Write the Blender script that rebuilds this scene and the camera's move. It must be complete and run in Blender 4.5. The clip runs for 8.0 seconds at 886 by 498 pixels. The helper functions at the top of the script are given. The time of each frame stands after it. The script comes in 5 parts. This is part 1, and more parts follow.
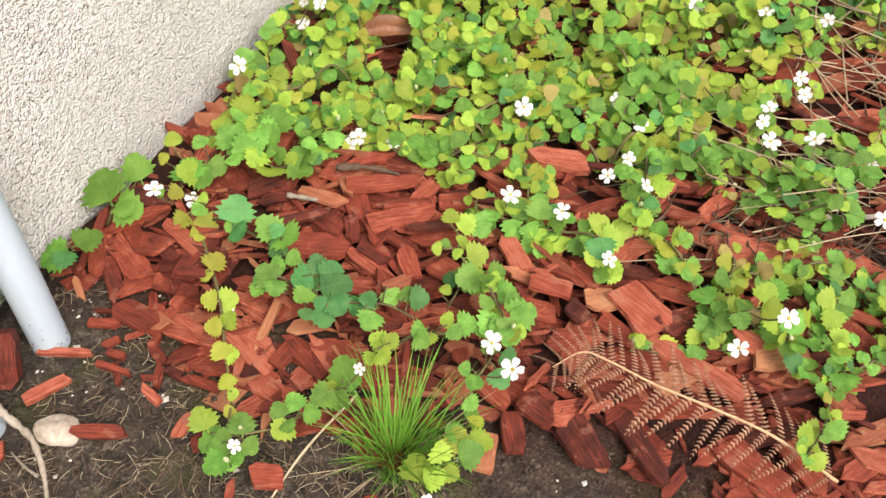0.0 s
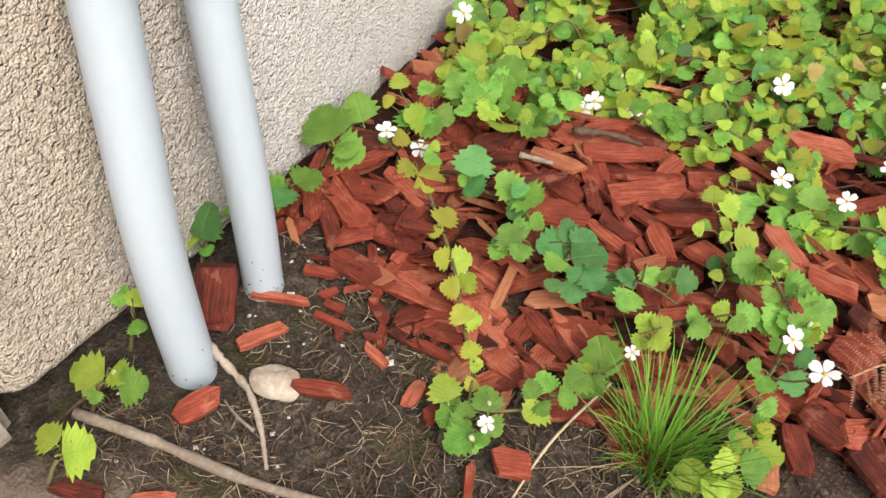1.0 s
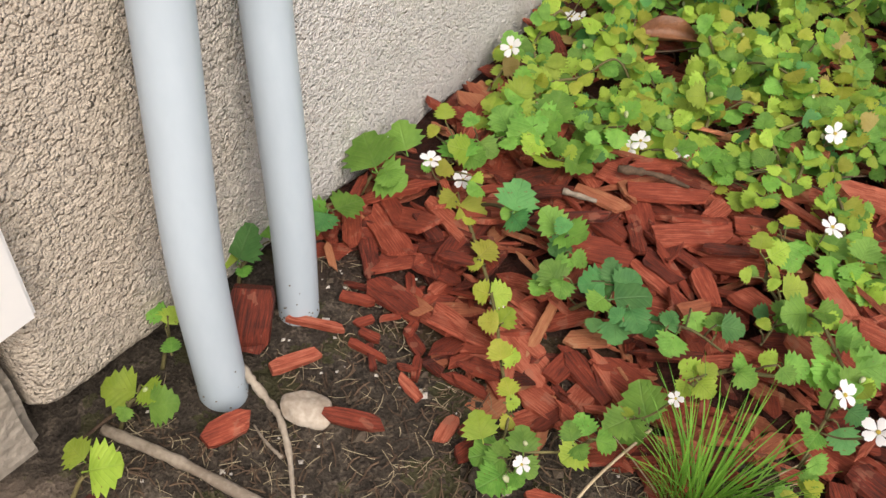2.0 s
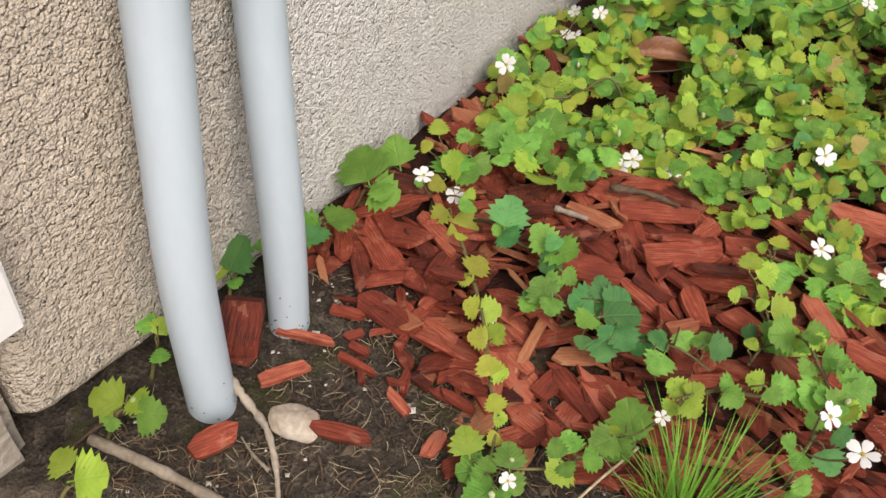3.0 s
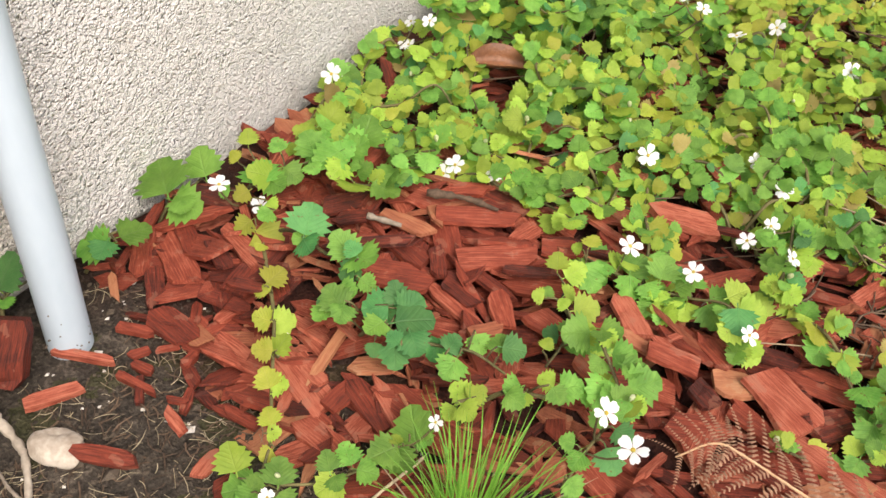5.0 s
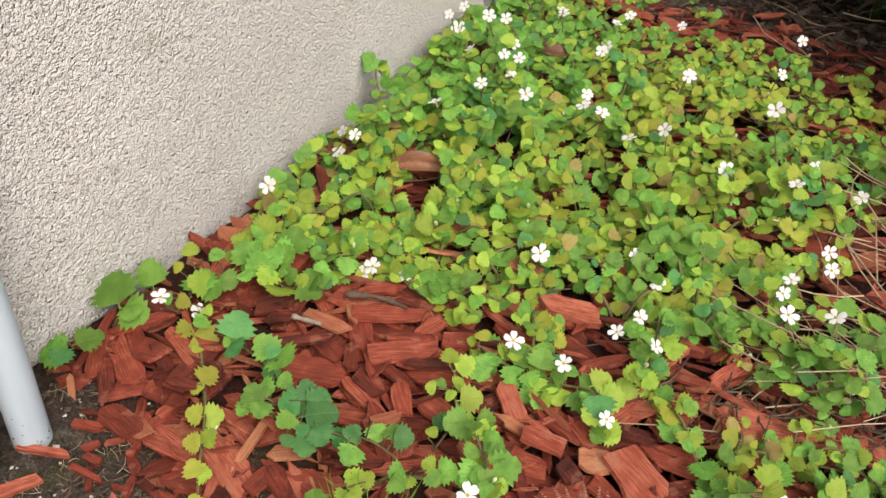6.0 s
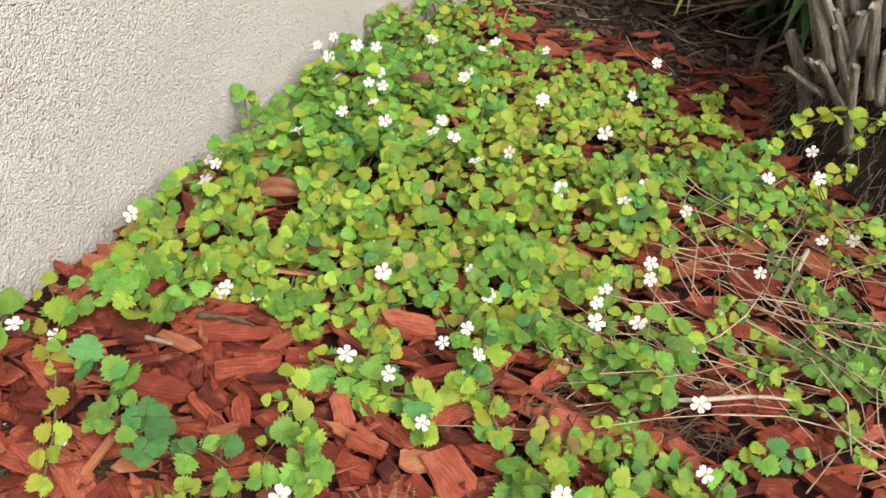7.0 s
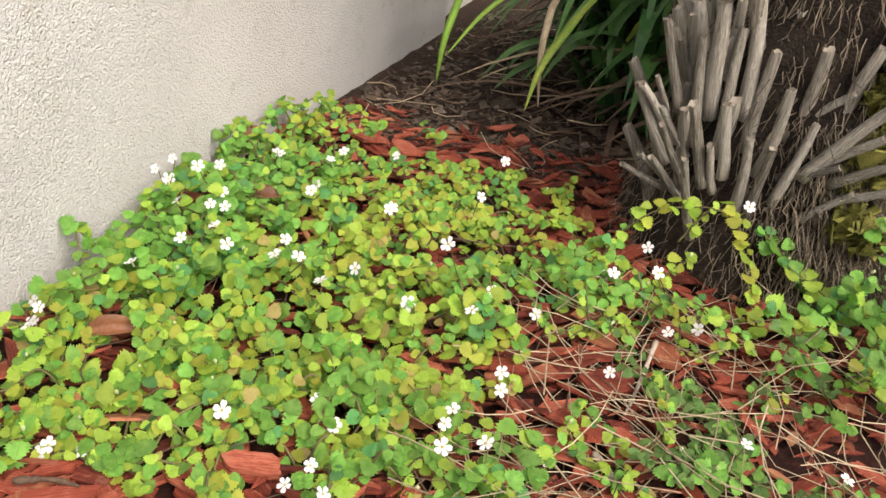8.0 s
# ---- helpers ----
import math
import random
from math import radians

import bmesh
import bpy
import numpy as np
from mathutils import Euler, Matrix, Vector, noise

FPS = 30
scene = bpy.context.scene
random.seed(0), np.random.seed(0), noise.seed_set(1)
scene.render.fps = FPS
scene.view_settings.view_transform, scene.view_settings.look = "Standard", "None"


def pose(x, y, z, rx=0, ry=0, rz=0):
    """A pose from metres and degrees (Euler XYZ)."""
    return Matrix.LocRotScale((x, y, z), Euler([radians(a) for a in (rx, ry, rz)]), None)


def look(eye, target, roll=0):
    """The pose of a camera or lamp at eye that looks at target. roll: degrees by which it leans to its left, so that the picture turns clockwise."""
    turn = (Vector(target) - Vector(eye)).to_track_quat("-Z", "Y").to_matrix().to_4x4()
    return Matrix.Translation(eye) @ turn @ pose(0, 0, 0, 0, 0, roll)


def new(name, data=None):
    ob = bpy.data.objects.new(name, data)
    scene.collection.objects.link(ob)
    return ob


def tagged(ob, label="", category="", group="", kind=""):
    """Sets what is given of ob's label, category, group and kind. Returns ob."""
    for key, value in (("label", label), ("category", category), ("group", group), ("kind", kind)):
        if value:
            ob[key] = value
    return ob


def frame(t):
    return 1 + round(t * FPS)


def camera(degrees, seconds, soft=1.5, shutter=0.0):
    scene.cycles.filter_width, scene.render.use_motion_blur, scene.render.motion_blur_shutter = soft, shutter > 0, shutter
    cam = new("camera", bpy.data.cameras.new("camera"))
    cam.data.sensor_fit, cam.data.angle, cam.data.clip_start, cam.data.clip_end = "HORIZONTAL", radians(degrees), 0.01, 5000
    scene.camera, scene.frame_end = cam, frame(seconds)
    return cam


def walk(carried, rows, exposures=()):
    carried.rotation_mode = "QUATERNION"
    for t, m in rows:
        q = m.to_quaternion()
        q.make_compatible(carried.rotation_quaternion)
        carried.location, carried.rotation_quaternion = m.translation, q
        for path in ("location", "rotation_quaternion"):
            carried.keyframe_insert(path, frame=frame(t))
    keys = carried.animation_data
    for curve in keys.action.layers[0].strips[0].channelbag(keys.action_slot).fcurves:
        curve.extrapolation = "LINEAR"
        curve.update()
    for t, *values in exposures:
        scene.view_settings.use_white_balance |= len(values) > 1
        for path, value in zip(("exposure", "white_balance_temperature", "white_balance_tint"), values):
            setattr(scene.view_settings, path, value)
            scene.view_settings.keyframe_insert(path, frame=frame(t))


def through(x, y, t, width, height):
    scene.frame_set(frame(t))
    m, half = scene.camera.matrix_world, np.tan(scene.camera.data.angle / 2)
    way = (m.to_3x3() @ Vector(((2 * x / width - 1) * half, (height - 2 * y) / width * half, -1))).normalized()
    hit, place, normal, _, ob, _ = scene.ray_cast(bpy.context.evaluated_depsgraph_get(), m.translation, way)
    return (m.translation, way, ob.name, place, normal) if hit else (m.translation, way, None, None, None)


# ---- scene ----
cam = camera(57.0, 8.0)
PATH = [
    (0, (0.374, -0.014, 0.451), (-0.052, 1.259, -1.031), 4.4),
    (0.2, (0.348, -0.006, 0.412), (-0.1, 1.261, -1.069), 4.2),
    (0.5, (0.305, -0.02, 0.397), (-0.168, 1.216, -1.103), 5.9),
    (0.7, (0.278, -0.028, 0.377), (-0.239, 1.215, -1.102), 5.8),
    (1, (0.263, -0.04, 0.378), (-0.31, 1.185, -1.096), 5.7),
    (1.2, (0.253, -0.041, 0.382), (-0.356, 1.192, -1.07), 6.1),
    (1.5, (0.249, -0.045, 0.377), (-0.399, 1.198, -1.05), 6.2),
    (1.7, (0.251, -0.042, 0.37), (-0.403, 1.203, -1.052), 6.4),
    (3, (0.256, -0.04, 0.373), (-0.409, 1.229, -1.023), 7.7),
    (3.2, (0.263, -0.044, 0.355), (-0.408, 1.243, -1.021), 8.1),
    (3.5, (0.27, -0.054, 0.326), (-0.411, 1.227, -1.05), 7.7),
    (3.7, (0.278, -0.065, 0.299), (-0.399, 1.216, -1.08), 8.1),
    (4, (0.283, -0.051, 0.304), (-0.367, 1.211, -1.104), 8.7),
    (4.2, (0.288, -0.046, 0.31), (-0.36, 1.233, -1.084), 8.7),
    (4.5, (0.303, -0.026, 0.33), (-0.336, 1.276, -1.047), 8.3),
    (4.8, (0.331, 0.0, 0.351), (-0.314, 1.336, -0.989), 7.3),
    (5, (0.335, 0.011, 0.359), (-0.274, 1.378, -0.967), 8.1),
    (5.2, (0.343, 0.019, 0.392), (-0.27, 1.406, -0.913), 7.6),
    (6.3, (0.427, -0.005, 0.46), (-0.22, 1.404, -0.803), 6.3),
    (6.5, (0.446, -0.013, 0.469), (-0.187, 1.394, -0.804), 6.7),
    (6.8, (0.476, 0.007, 0.498), (-0.113, 1.435, -0.772), 7.2),
    (7, (0.495, 0.017, 0.508), (-0.058, 1.479, -0.739), 7.3),
    (7.2, (0.507, 0.026, 0.504), (-0.013, 1.509, -0.733), 7.7),
    (7.5, (0.517, 0.051, 0.514), (0.063, 1.599, -0.668), 7.8),
    (7.7, (0.517, 0.062, 0.525), (0.096, 1.663, -0.597), 7.6),
    (8, (0.531, 0.069, 0.538), (0.14, 1.709, -0.538), 7.1),
]
EXPOSURES = [(0.0, 0.71), (0.5, 0.68), (1.0, 0.52), (1.5, 0.20), (3.0, 0.20), (3.5, 0.31), (4.0, 0.65), (5.0, 0.60), (6.5, 0.25), (7.0, 0.47), (8.0, 0.65)]
walk(cam, [(t, look(eye, target, roll)) for t, eye, target, roll in PATH], EXPOSURES)

# ---- light: bright overcast sky, one very soft sun ----
SUN_UP, SUN_TURN = 50.0, 124.0
world = bpy.data.worlds.new("overcast_sky")
scene.world = world
world.use_nodes = True
wt = world.node_tree
sky = wt.nodes.new("ShaderNodeTexSky")
sky.sky_type = "NISHITA"
sky.sun_disc = False
sky.sun_elevation, sky.sun_rotation = radians(SUN_UP), radians(SUN_TURN)
sky.air_density, sky.dust_density, sky.ozone_density = 1.0, 6.0, 0.4
wt.links.new(sky.outputs[0], wt.nodes["Background"].inputs[0])
wt.nodes["Background"].inputs[1].default_value = 0.15
sun = new("sun", bpy.data.lights.new("sun", "SUN"))
sun.data.energy, sun.data.angle, sun.data.color = 1.35, radians(34), (1.0, 0.95, 0.88)
a, e = radians(SUN_TURN), radians(SUN_UP)
sun.matrix_world = look((4 * math.sin(a) * math.cos(e), 4 * math.cos(a) * math.cos(e), 4 * math.sin(e)), (0, 0, 0))


# ---- materials ----
class Nodes:
    """A small wrapper to write node materials in few lines."""

    def __init__(self, name):
        self.mat = bpy.data.materials.new(name)
        self.mat.use_nodes = True
        self.tree = self.mat.node_tree
        self.bsdf = self.tree.nodes["Principled BSDF"]
        self.out = self.tree.nodes["Material Output"]

    def node(self, kind, links=(), **values):
        n = self.tree.nodes.new(kind)
        for key, value in values.items():
            setattr(n, key, value)
        for slot, value in links:
            self.set(n, slot, value)
        return n

    def set(self, n, slot, value):
        if isinstance(value, bpy.types.NodeSocket):
            self.tree.links.new(value, n.inputs[slot])
        else:
            n.inputs[slot].default_value = value

    def math(self, op, a, b=0.0, c=0.0):
        return self.node("ShaderNodeMath", [(0, a), (1, b), (2, c)], operation=op).outputs[0]

    def coords(self, scale=(1, 1, 1), kind="Object", turn=(0, 0, 0)):
        c = self.node("ShaderNodeTexCoord").outputs[kind]
        return self.node("ShaderNodeMapping", [("Vector", c), ("Scale", scale), ("Rotation", turn)]).outputs[0]

    def stored(self, name, scale):
        c = self.node("ShaderNodeAttribute", attribute_name=name).outputs["Vector"]
        return self.node("ShaderNodeMapping", [("Vector", c), ("Scale", scale)]).outputs[0]

    def noise(self, vector, scale, detail=4.0, rough=0.55, distort=0.0):
        return self.node("ShaderNodeTexNoise", [("Vector", vector), ("Scale", scale), ("Detail", detail), ("Roughness", rough), ("Distortion", distort)]).outputs["Fac"]

    def cells(self, vector, scale):
        return self.node("ShaderNodeTexVoronoi", [("Vector", vector), ("Scale", scale)]).outputs["Distance"]

    def ramp(self, fac, stops):
        n = self.node("ShaderNodeValToRGB", [(0, fac)])
        while len(n.color_ramp.elements) < len(stops):
            n.color_ramp.elements.new(0.5)
        for el, (at, col) in zip(n.color_ramp.elements, stops):
            el.position = at
            el.color = (*col, 1) if isinstance(col, tuple) else (col, col, col, 1)
        return n.outputs[0]

    def mix(self, fac, one, two, mode="MIX"):
        n = self.node("ShaderNodeMix", data_type="RGBA", blend_type=mode)
        self.set(n, 0, fac)
        self.set(n, 6, (*one, 1) if isinstance(one, tuple) else one)
        self.set(n, 7, (*two, 1) if isinstance(two, tuple) else two)
        return n.outputs[2]

    def bump(self, height, strength, distance, under=None):
        n = self.node("ShaderNodeBump", [("Height", height), ("Strength", strength), ("Distance", distance)])
        if under is not None:
            self.set(n, "Normal", under)
        return n.outputs[0]

    def hue(self, color, h, s, v):
        return self.node("ShaderNodeHueSaturation", [("Hue", h), ("Saturation", s), ("Value", v), ("Color", color)]).outputs[0]

    def done(self, color, rough, normal=None, spec=0.5, metal=0.0):
        for slot, value in (("Base Color", color), ("Roughness", rough), ("Specular IOR Level", spec), ("Metallic", metal)):
            self.set(self.bsdf, slot, (*value, 1) if isinstance(value, tuple) else value)
        if normal is not None:
            self.set(self.bsdf, "Normal", normal)
        return self.mat

    def glow_through(self, color, share):
        """Light that passes through a thin leaf."""
        tr = self.node("ShaderNodeBsdfTranslucent", [("Color", color)])
        mx = self.node("ShaderNodeMixShader", [(0, share), (1, self.bsdf.outputs[0]), (2, tr.outputs[0])])
        self.tree.links.new(mx.outputs[0], self.out.inputs[0])

    def either_random(self):
        """A number of its own for every object, and for every loose piece of a joined one."""
        a = self.node("ShaderNodeObjectInfo").outputs["Random"]
        b = self.node("ShaderNodeNewGeometry").outputs["Random Per Island"]
        return self.math("FRACT", self.math("ADD", a, self.math("MULTIPLY", b, 7.13)))


def leaf_material(name, dark, light, vein, through=0.40):
    m = Nodes(name)
    r = m.either_random()
    c = m.stored("grain", (1, 1, 1))
    sep = m.node("ShaderNodeSeparateXYZ", [(0, c)])
    ax = m.math("ABSOLUTE", sep.outputs[0])
    side = m.math("SINE", m.math("MULTIPLY", m.math("SUBTRACT", sep.outputs[1], m.math("MULTIPLY", ax, 0.85)), 44.0))
    side = m.math("POWER", m.math("MULTIPLY_ADD", side, 0.5, 0.5), 6.0)
    mid = m.math("SUBTRACT", 1.0, m.math("MINIMUM", m.math("MULTIPLY", ax, 28.0), 1.0))
    veins = m.math("MAXIMUM", mid, m.math("MULTIPLY", side, 0.55))
    shift = m.node("ShaderNodeVectorMath", [(0, c), (1, m.node("ShaderNodeCombineXYZ", [(0, m.math("MULTIPLY", r, 40.0)), (1, m.math("MULTIPLY", r, 17.0))]).outputs[0])], operation="ADD").outputs[0]
    blotch = m.noise(shift, 2.2, 3.0)
    fine = m.noise(shift, 26.0, 3.0)
    body = m.mix(m.math("MULTIPLY_ADD", m.math("SUBTRACT", blotch, 0.5), 2.2, m.math("MULTIPLY_ADD", r, 0.7, 0.15)), dark, light)
    body = m.mix(m.math("MULTIPLY", fine, 0.35), body, dark)
    body = m.mix(m.math("MULTIPLY", veins, 0.22), body, vein)
    r2 = m.math("FRACT", m.math("MULTIPLY", r, 91.7))
    spot = m.math("GREATER_THAN", m.noise(shift, 7.0, 2.0), m.math("MULTIPLY_ADD", r2, -0.1, 0.76))
    body = m.mix(m.math("MULTIPLY", spot, 0.6), body, (0.16, 0.09, 0.03))
    body = m.hue(body, m.math("MULTIPLY_ADD", r2, 0.02, 0.49), 1.0, m.math("MULTIPLY_ADD", r2, 0.50, 0.72))
    n = m.bump(m.math("ADD", m.math("MULTIPLY", veins, -0.6), m.math("MULTIPLY", fine, 0.35)), 0.55, 0.0012)
    m.done(body, m.math("MULTIPLY_ADD", fine, 0.2, 0.42), n, 0.4)
    m.glow_through(body, through)
    return m.mat


LEAF_GREEN = leaf_material("leaf_green", (0.118, 0.288, 0.038), (0.268, 0.520, 0.086), (0.270, 0.450, 0.130))
LEAF_DEEP = leaf_material("leaf_deep_green", (0.065, 0.225, 0.060), (0.140, 0.360, 0.100), (0.190, 0.360, 0.140))
LEAF_LIME = leaf_material("leaf_lime", (0.265, 0.420, 0.038), (0.440, 0.590, 0.082), (0.400, 0.500, 0.140))
LEAF_YELLOW = leaf_material("leaf_yellow", (0.320, 0.385, 0.036), (0.470, 0.485, 0.070), (0.540, 0.480, 0.150))
LEAF_TAN = leaf_material("leaf_faded_tan", (0.34, 0.27, 0.075), (0.48, 0.39, 0.14), (0.50, 0.40, 0.18))
LEAF_OLIVE = leaf_material("leaf_olive", (0.07, 0.15, 0.03), (0.15, 0.26, 0.06), (0.22, 0.30, 0.12))


def chip_material(name, stops, worn):
    m = Nodes(name)
    r = m.either_random()
    g = m.stored("grain", (1, 1, 1))
    move = m.node("ShaderNodeCombineXYZ", [(0, m.math("MULTIPLY", r, 3.0)), (1, m.math("MULTIPLY", r, 5.0))]).outputs[0]
    g = m.node("ShaderNodeVectorMath", [(0, g), (1, move)], operation="ADD").outputs[0]
    along = m.node("ShaderNodeMapping", [("Vector", g), ("Scale", (55, 900, 500))]).outputs[0]
    fibre = m.noise(along, 1.0, 5.0, 0.65, 0.4)
    patch = m.noise(g, 70.0, 3.0)
    color = m.ramp(m.math("MULTIPLY_ADD", m.math("SUBTRACT", fibre, 0.5), 1.5, m.math("MULTIPLY_ADD", m.math("SUBTRACT", patch, 0.5), 0.7, m.math("MULTIPLY_ADD", r, 0.85, 0.08))), stops)
    color = m.mix(m.math("MULTIPLY", m.math("GREATER_THAN", patch, 0.63), 0.35), color, worn)
    color = m.mix(m.math("MULTIPLY", m.math("SUBTRACT", 1.0, fibre), 0.22), color, (0.05, 0.013, 0.008))
    n = m.bump(fibre, 0.9, 0.0016, m.bump(patch, 0.6, 0.004))
    return m.done(color, m.math("MULTIPLY_ADD", fibre, 0.2, 0.62), n, 0.3)


CHIP_RED = chip_material("red_dyed_wood", [(0.0, (0.045, 0.010, 0.007)), (0.3, (0.150, 0.027, 0.014)), (0.68, (0.275, 0.053, 0.027)), (1.0, (0.46, 0.140, 0.083))], (0.31, 0.15, 0.10))
CHIP_PALE = chip_material("faded_dyed_wood", [(0.0, (0.22, 0.06, 0.03)), (0.5, (0.36, 0.12, 0.06)), (1.0, (0.48, 0.22, 0.11))], (0.45, 0.28, 0.16))


def plain(name, dark, light, scale=30, rough=0.7, bump=0.4, dist=0.002, stretch=(1, 1, 1), spec=0.35, fine=8.0):
    m = Nodes(name)
    v = m.coords(stretch)
    big, small = m.noise(v, scale, 4.0), m.noise(v, scale * fine, 4.0)
    r = m.either_random()
    f = m.math("ADD", m.math("MULTIPLY", big, 0.6), m.math("MULTIPLY", small, 0.4))
    f = m.math("ADD", f, m.math("MULTIPLY_ADD", r, 0.3, -0.15))
    color = m.ramp(f, [(0.3, dark), (0.7, light)])
    n = m.bump(small, bump, dist, m.bump(big, bump, dist * 2))
    return m.done(color, m.math("MULTIPLY_ADD", small, 0.15, rough - 0.07), n, spec)


def stucco_material():
    m = Nodes("stucco")
    v = m.coords()
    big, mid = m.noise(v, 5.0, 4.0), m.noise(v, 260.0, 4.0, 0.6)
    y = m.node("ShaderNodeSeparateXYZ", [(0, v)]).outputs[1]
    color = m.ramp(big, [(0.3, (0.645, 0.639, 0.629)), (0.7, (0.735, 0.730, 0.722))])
    # near end of the wall tinted tan, with a ragged far edge
    browned = m.node("ShaderNodeMapRange", [(0, m.math("MULTIPLY_ADD", m.noise(v, 26.0, 4.0), 0.12, y)), (1, 0.31), (2, 0.19)]).outputs[0]
    color = m.mix(m.math("MULTIPLY", browned, 0.85), color, (0.53, 0.455, 0.365))
    # pits of the fine grain coloured darker, relief shade put into the colour
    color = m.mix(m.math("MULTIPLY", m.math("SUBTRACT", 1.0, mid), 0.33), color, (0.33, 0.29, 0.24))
    stain = m.math("MULTIPLY", m.node("ShaderNodeMapRange", [(0, m.noise(v, 22.0, 5.0, 0.6)), (1, 0.58), (2, 0.76)]).outputs[0], 0.35)
    color = m.mix(stain, color, (0.30, 0.25, 0.18))
    lumps = m.math("SUBTRACT", 1.0, m.cells(v, 330.0))
    grains = m.math("SUBTRACT", 1.0, m.cells(v, 640.0))
    n = m.bump(grains, 0.9, 0.0016, m.bump(m.math("MULTIPLY", lumps, m.noise(v, 210.0, 3.0)), 1.0, 0.0022, m.bump(m.noise(v, 260.0, 2.0, 0.6), 1.0, 0.0027)))
    return m.done(color, 0.92, n, 0.15)


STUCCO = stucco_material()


def ground_material():
    m = Nodes("garden_soil")
    v = m.coords()
    p = m.node("ShaderNodeSeparateXYZ", [(0, v)])
    x, y = p.outputs[0], p.outputs[1]
    wob = m.math("MULTIPLY_ADD", m.noise(v, 14.0, 4.0), 0.10, -0.05)
    big, mid, fine = m.noise(v, 9.0, 5.0), m.noise(v, 90.0, 5.0), m.noise(v, 520.0, 4.0)
    soil = m.ramp(m.math("ADD", m.math("MULTIPLY", mid, 0.55), m.math("MULTIPLY", fine, 0.45)), [(0.33, (0.015, 0.012, 0.009)), (0.53, (0.062, 0.050, 0.039)), (0.70, (0.19, 0.155, 0.12))])
    moss = m.math("MULTIPLY", m.math("GREATER_THAN", m.noise(v, 22.0, 5.0), 0.56), 0.5)
    soil = m.mix(moss, soil, (0.055, 0.060, 0.015))
    mud = m.ramp(m.math("ADD", m.math("MULTIPLY", big, 0.6), m.math("MULTIPLY", fine, 0.4)), [(0.3, (0.180, 0.138, 0.108)), (0.7, (0.300, 0.238, 0.190))])
    edge = m.math("ADD", m.math("SUBTRACT", m.math("MULTIPLY_ADD", x, 0.40, 0.022), y), m.math("MULTIPLY", wob, 0.5))
    mudmask = m.node("ShaderNodeMapRange", [(0, edge), (1, -0.016), (2, 0.016)]).outputs[0]
    base = m.mix(mudmask, soil, mud)
    red = m.ramp(m.math("ADD", m.math("MULTIPLY", mid, 0.6), m.math("MULTIPLY", fine, 0.4)), [(0.35, (0.018, 0.009, 0.007)), (0.6, (0.055, 0.017, 0.011)), (0.8, (0.13, 0.03, 0.018))])
    inner = m.math("MULTIPLY", m.node("ShaderNodeMapRange", [(0, m.math("ADD", y, wob)), (1, 0.20), (2, 0.27)]).outputs[0], m.node("ShaderNodeMapRange", [(0, m.math("ADD", y, wob)), (1, 1.32), (2, 1.18)]).outputs[0])
    inner = m.math("MULTIPLY", inner, m.node("ShaderNodeMapRange", [(0, m.math("ADD", x, wob)), (1, 1.12), (2, 1.02)]).outputs[0])
    inner = m.math("MULTIPLY", inner, m.math("GREATER_THAN", x, -0.15))
    base = m.mix(inner, base, red)
    litter = m.ramp(m.math("ADD", m.math("MULTIPLY", mid, 0.5), m.math("MULTIPLY", fine, 0.5)), [(0.35, (0.014, 0.009, 0.006)), (0.55, (0.045, 0.026, 0.016)), (0.75, (0.12, 0.080, 0.055))])
    base = m.mix(m.node("ShaderNodeMapRange", [(0, m.math("ADD", y, wob)), (1, 1.24), (2, 1.34)]).outputs[0], base, litter)
    rough = m.math("MULTIPLY_ADD", mudmask, -0.8, 1.0)
    n = m.bump(fine, rough, 0.003, m.bump(mid, rough, 0.009))
    return m.done(base, m.math("MULTIPLY_ADD", mudmask, -0.2, 0.9), n, 0.25)


SOIL = ground_material()
SOIL_CRUMB = plain("soil_crumb", (0.025, 0.019, 0.014), (0.11, 0.085, 0.062), 160, 0.9)
PIPE = plain("grey_plastic", (0.40, 0.475, 0.545), (0.45, 0.525, 0.595), 14, 0.42, 0.08, 0.0006, (1, 1, 0.35), 0.5, 14.0)
PIPE_DIRT = plain("dried_dirt", (0.10, 0.08, 0.06), (0.22, 0.18, 0.14), 120, 0.9)
PETAL = Nodes("white_petal")
_c = PETAL.ramp(PETAL.noise(PETAL.coords((1, 1, 1)), 260.0, 2.0), [(0.3, (0.80, 0.80, 0.83)), (0.7, (0.90, 0.90, 0.91))])
PETAL.done(_c, 0.5, None, 0.3)
PETAL.glow_through(_c, 0.3)
PETAL = PETAL.mat
THROAT = plain("yellow_throat", (0.50, 0.36, 0.04), (0.66, 0.52, 0.10), 400, 0.6)
BUD = plain("pale_green_bud", (0.40, 0.48, 0.20), (0.62, 0.66, 0.42), 300, 0.6)
STEM = plain("brown_green_stem", (0.07, 0.060, 0.025), (0.17, 0.15, 0.06), 90, 0.7)
STRAW = plain("dry_straw", (0.20, 0.145, 0.090), (0.54, 0.44, 0.30), 60, 0.75, 0.5, 0.001)
PALE_ROOT = plain("pale_root", (0.20, 0.16, 0.09), (0.48, 0.41, 0.28), 200, 0.85)
STRAW_DARK = plain("old_dark_stems", (0.045, 0.028, 0.018), (0.15, 0.10, 0.065), 60, 0.8)
STICK = plain("grey_weathered_stick", (0.19, 0.155, 0.12), (0.47, 0.41, 0.335), 35, 0.8, 0.6, 0.0015, (1, 1, 1), 0.25, 9.0)
STONE = plain("brown_white_stone", (0.17, 0.12, 0.08), (0.50, 0.44, 0.37), 38, 0.75, 0.4, 0.001)
GRAVEL = plain("dull_gravel", (0.07, 0.05, 0.037), (0.24, 0.19, 0.15), 90, 0.85)
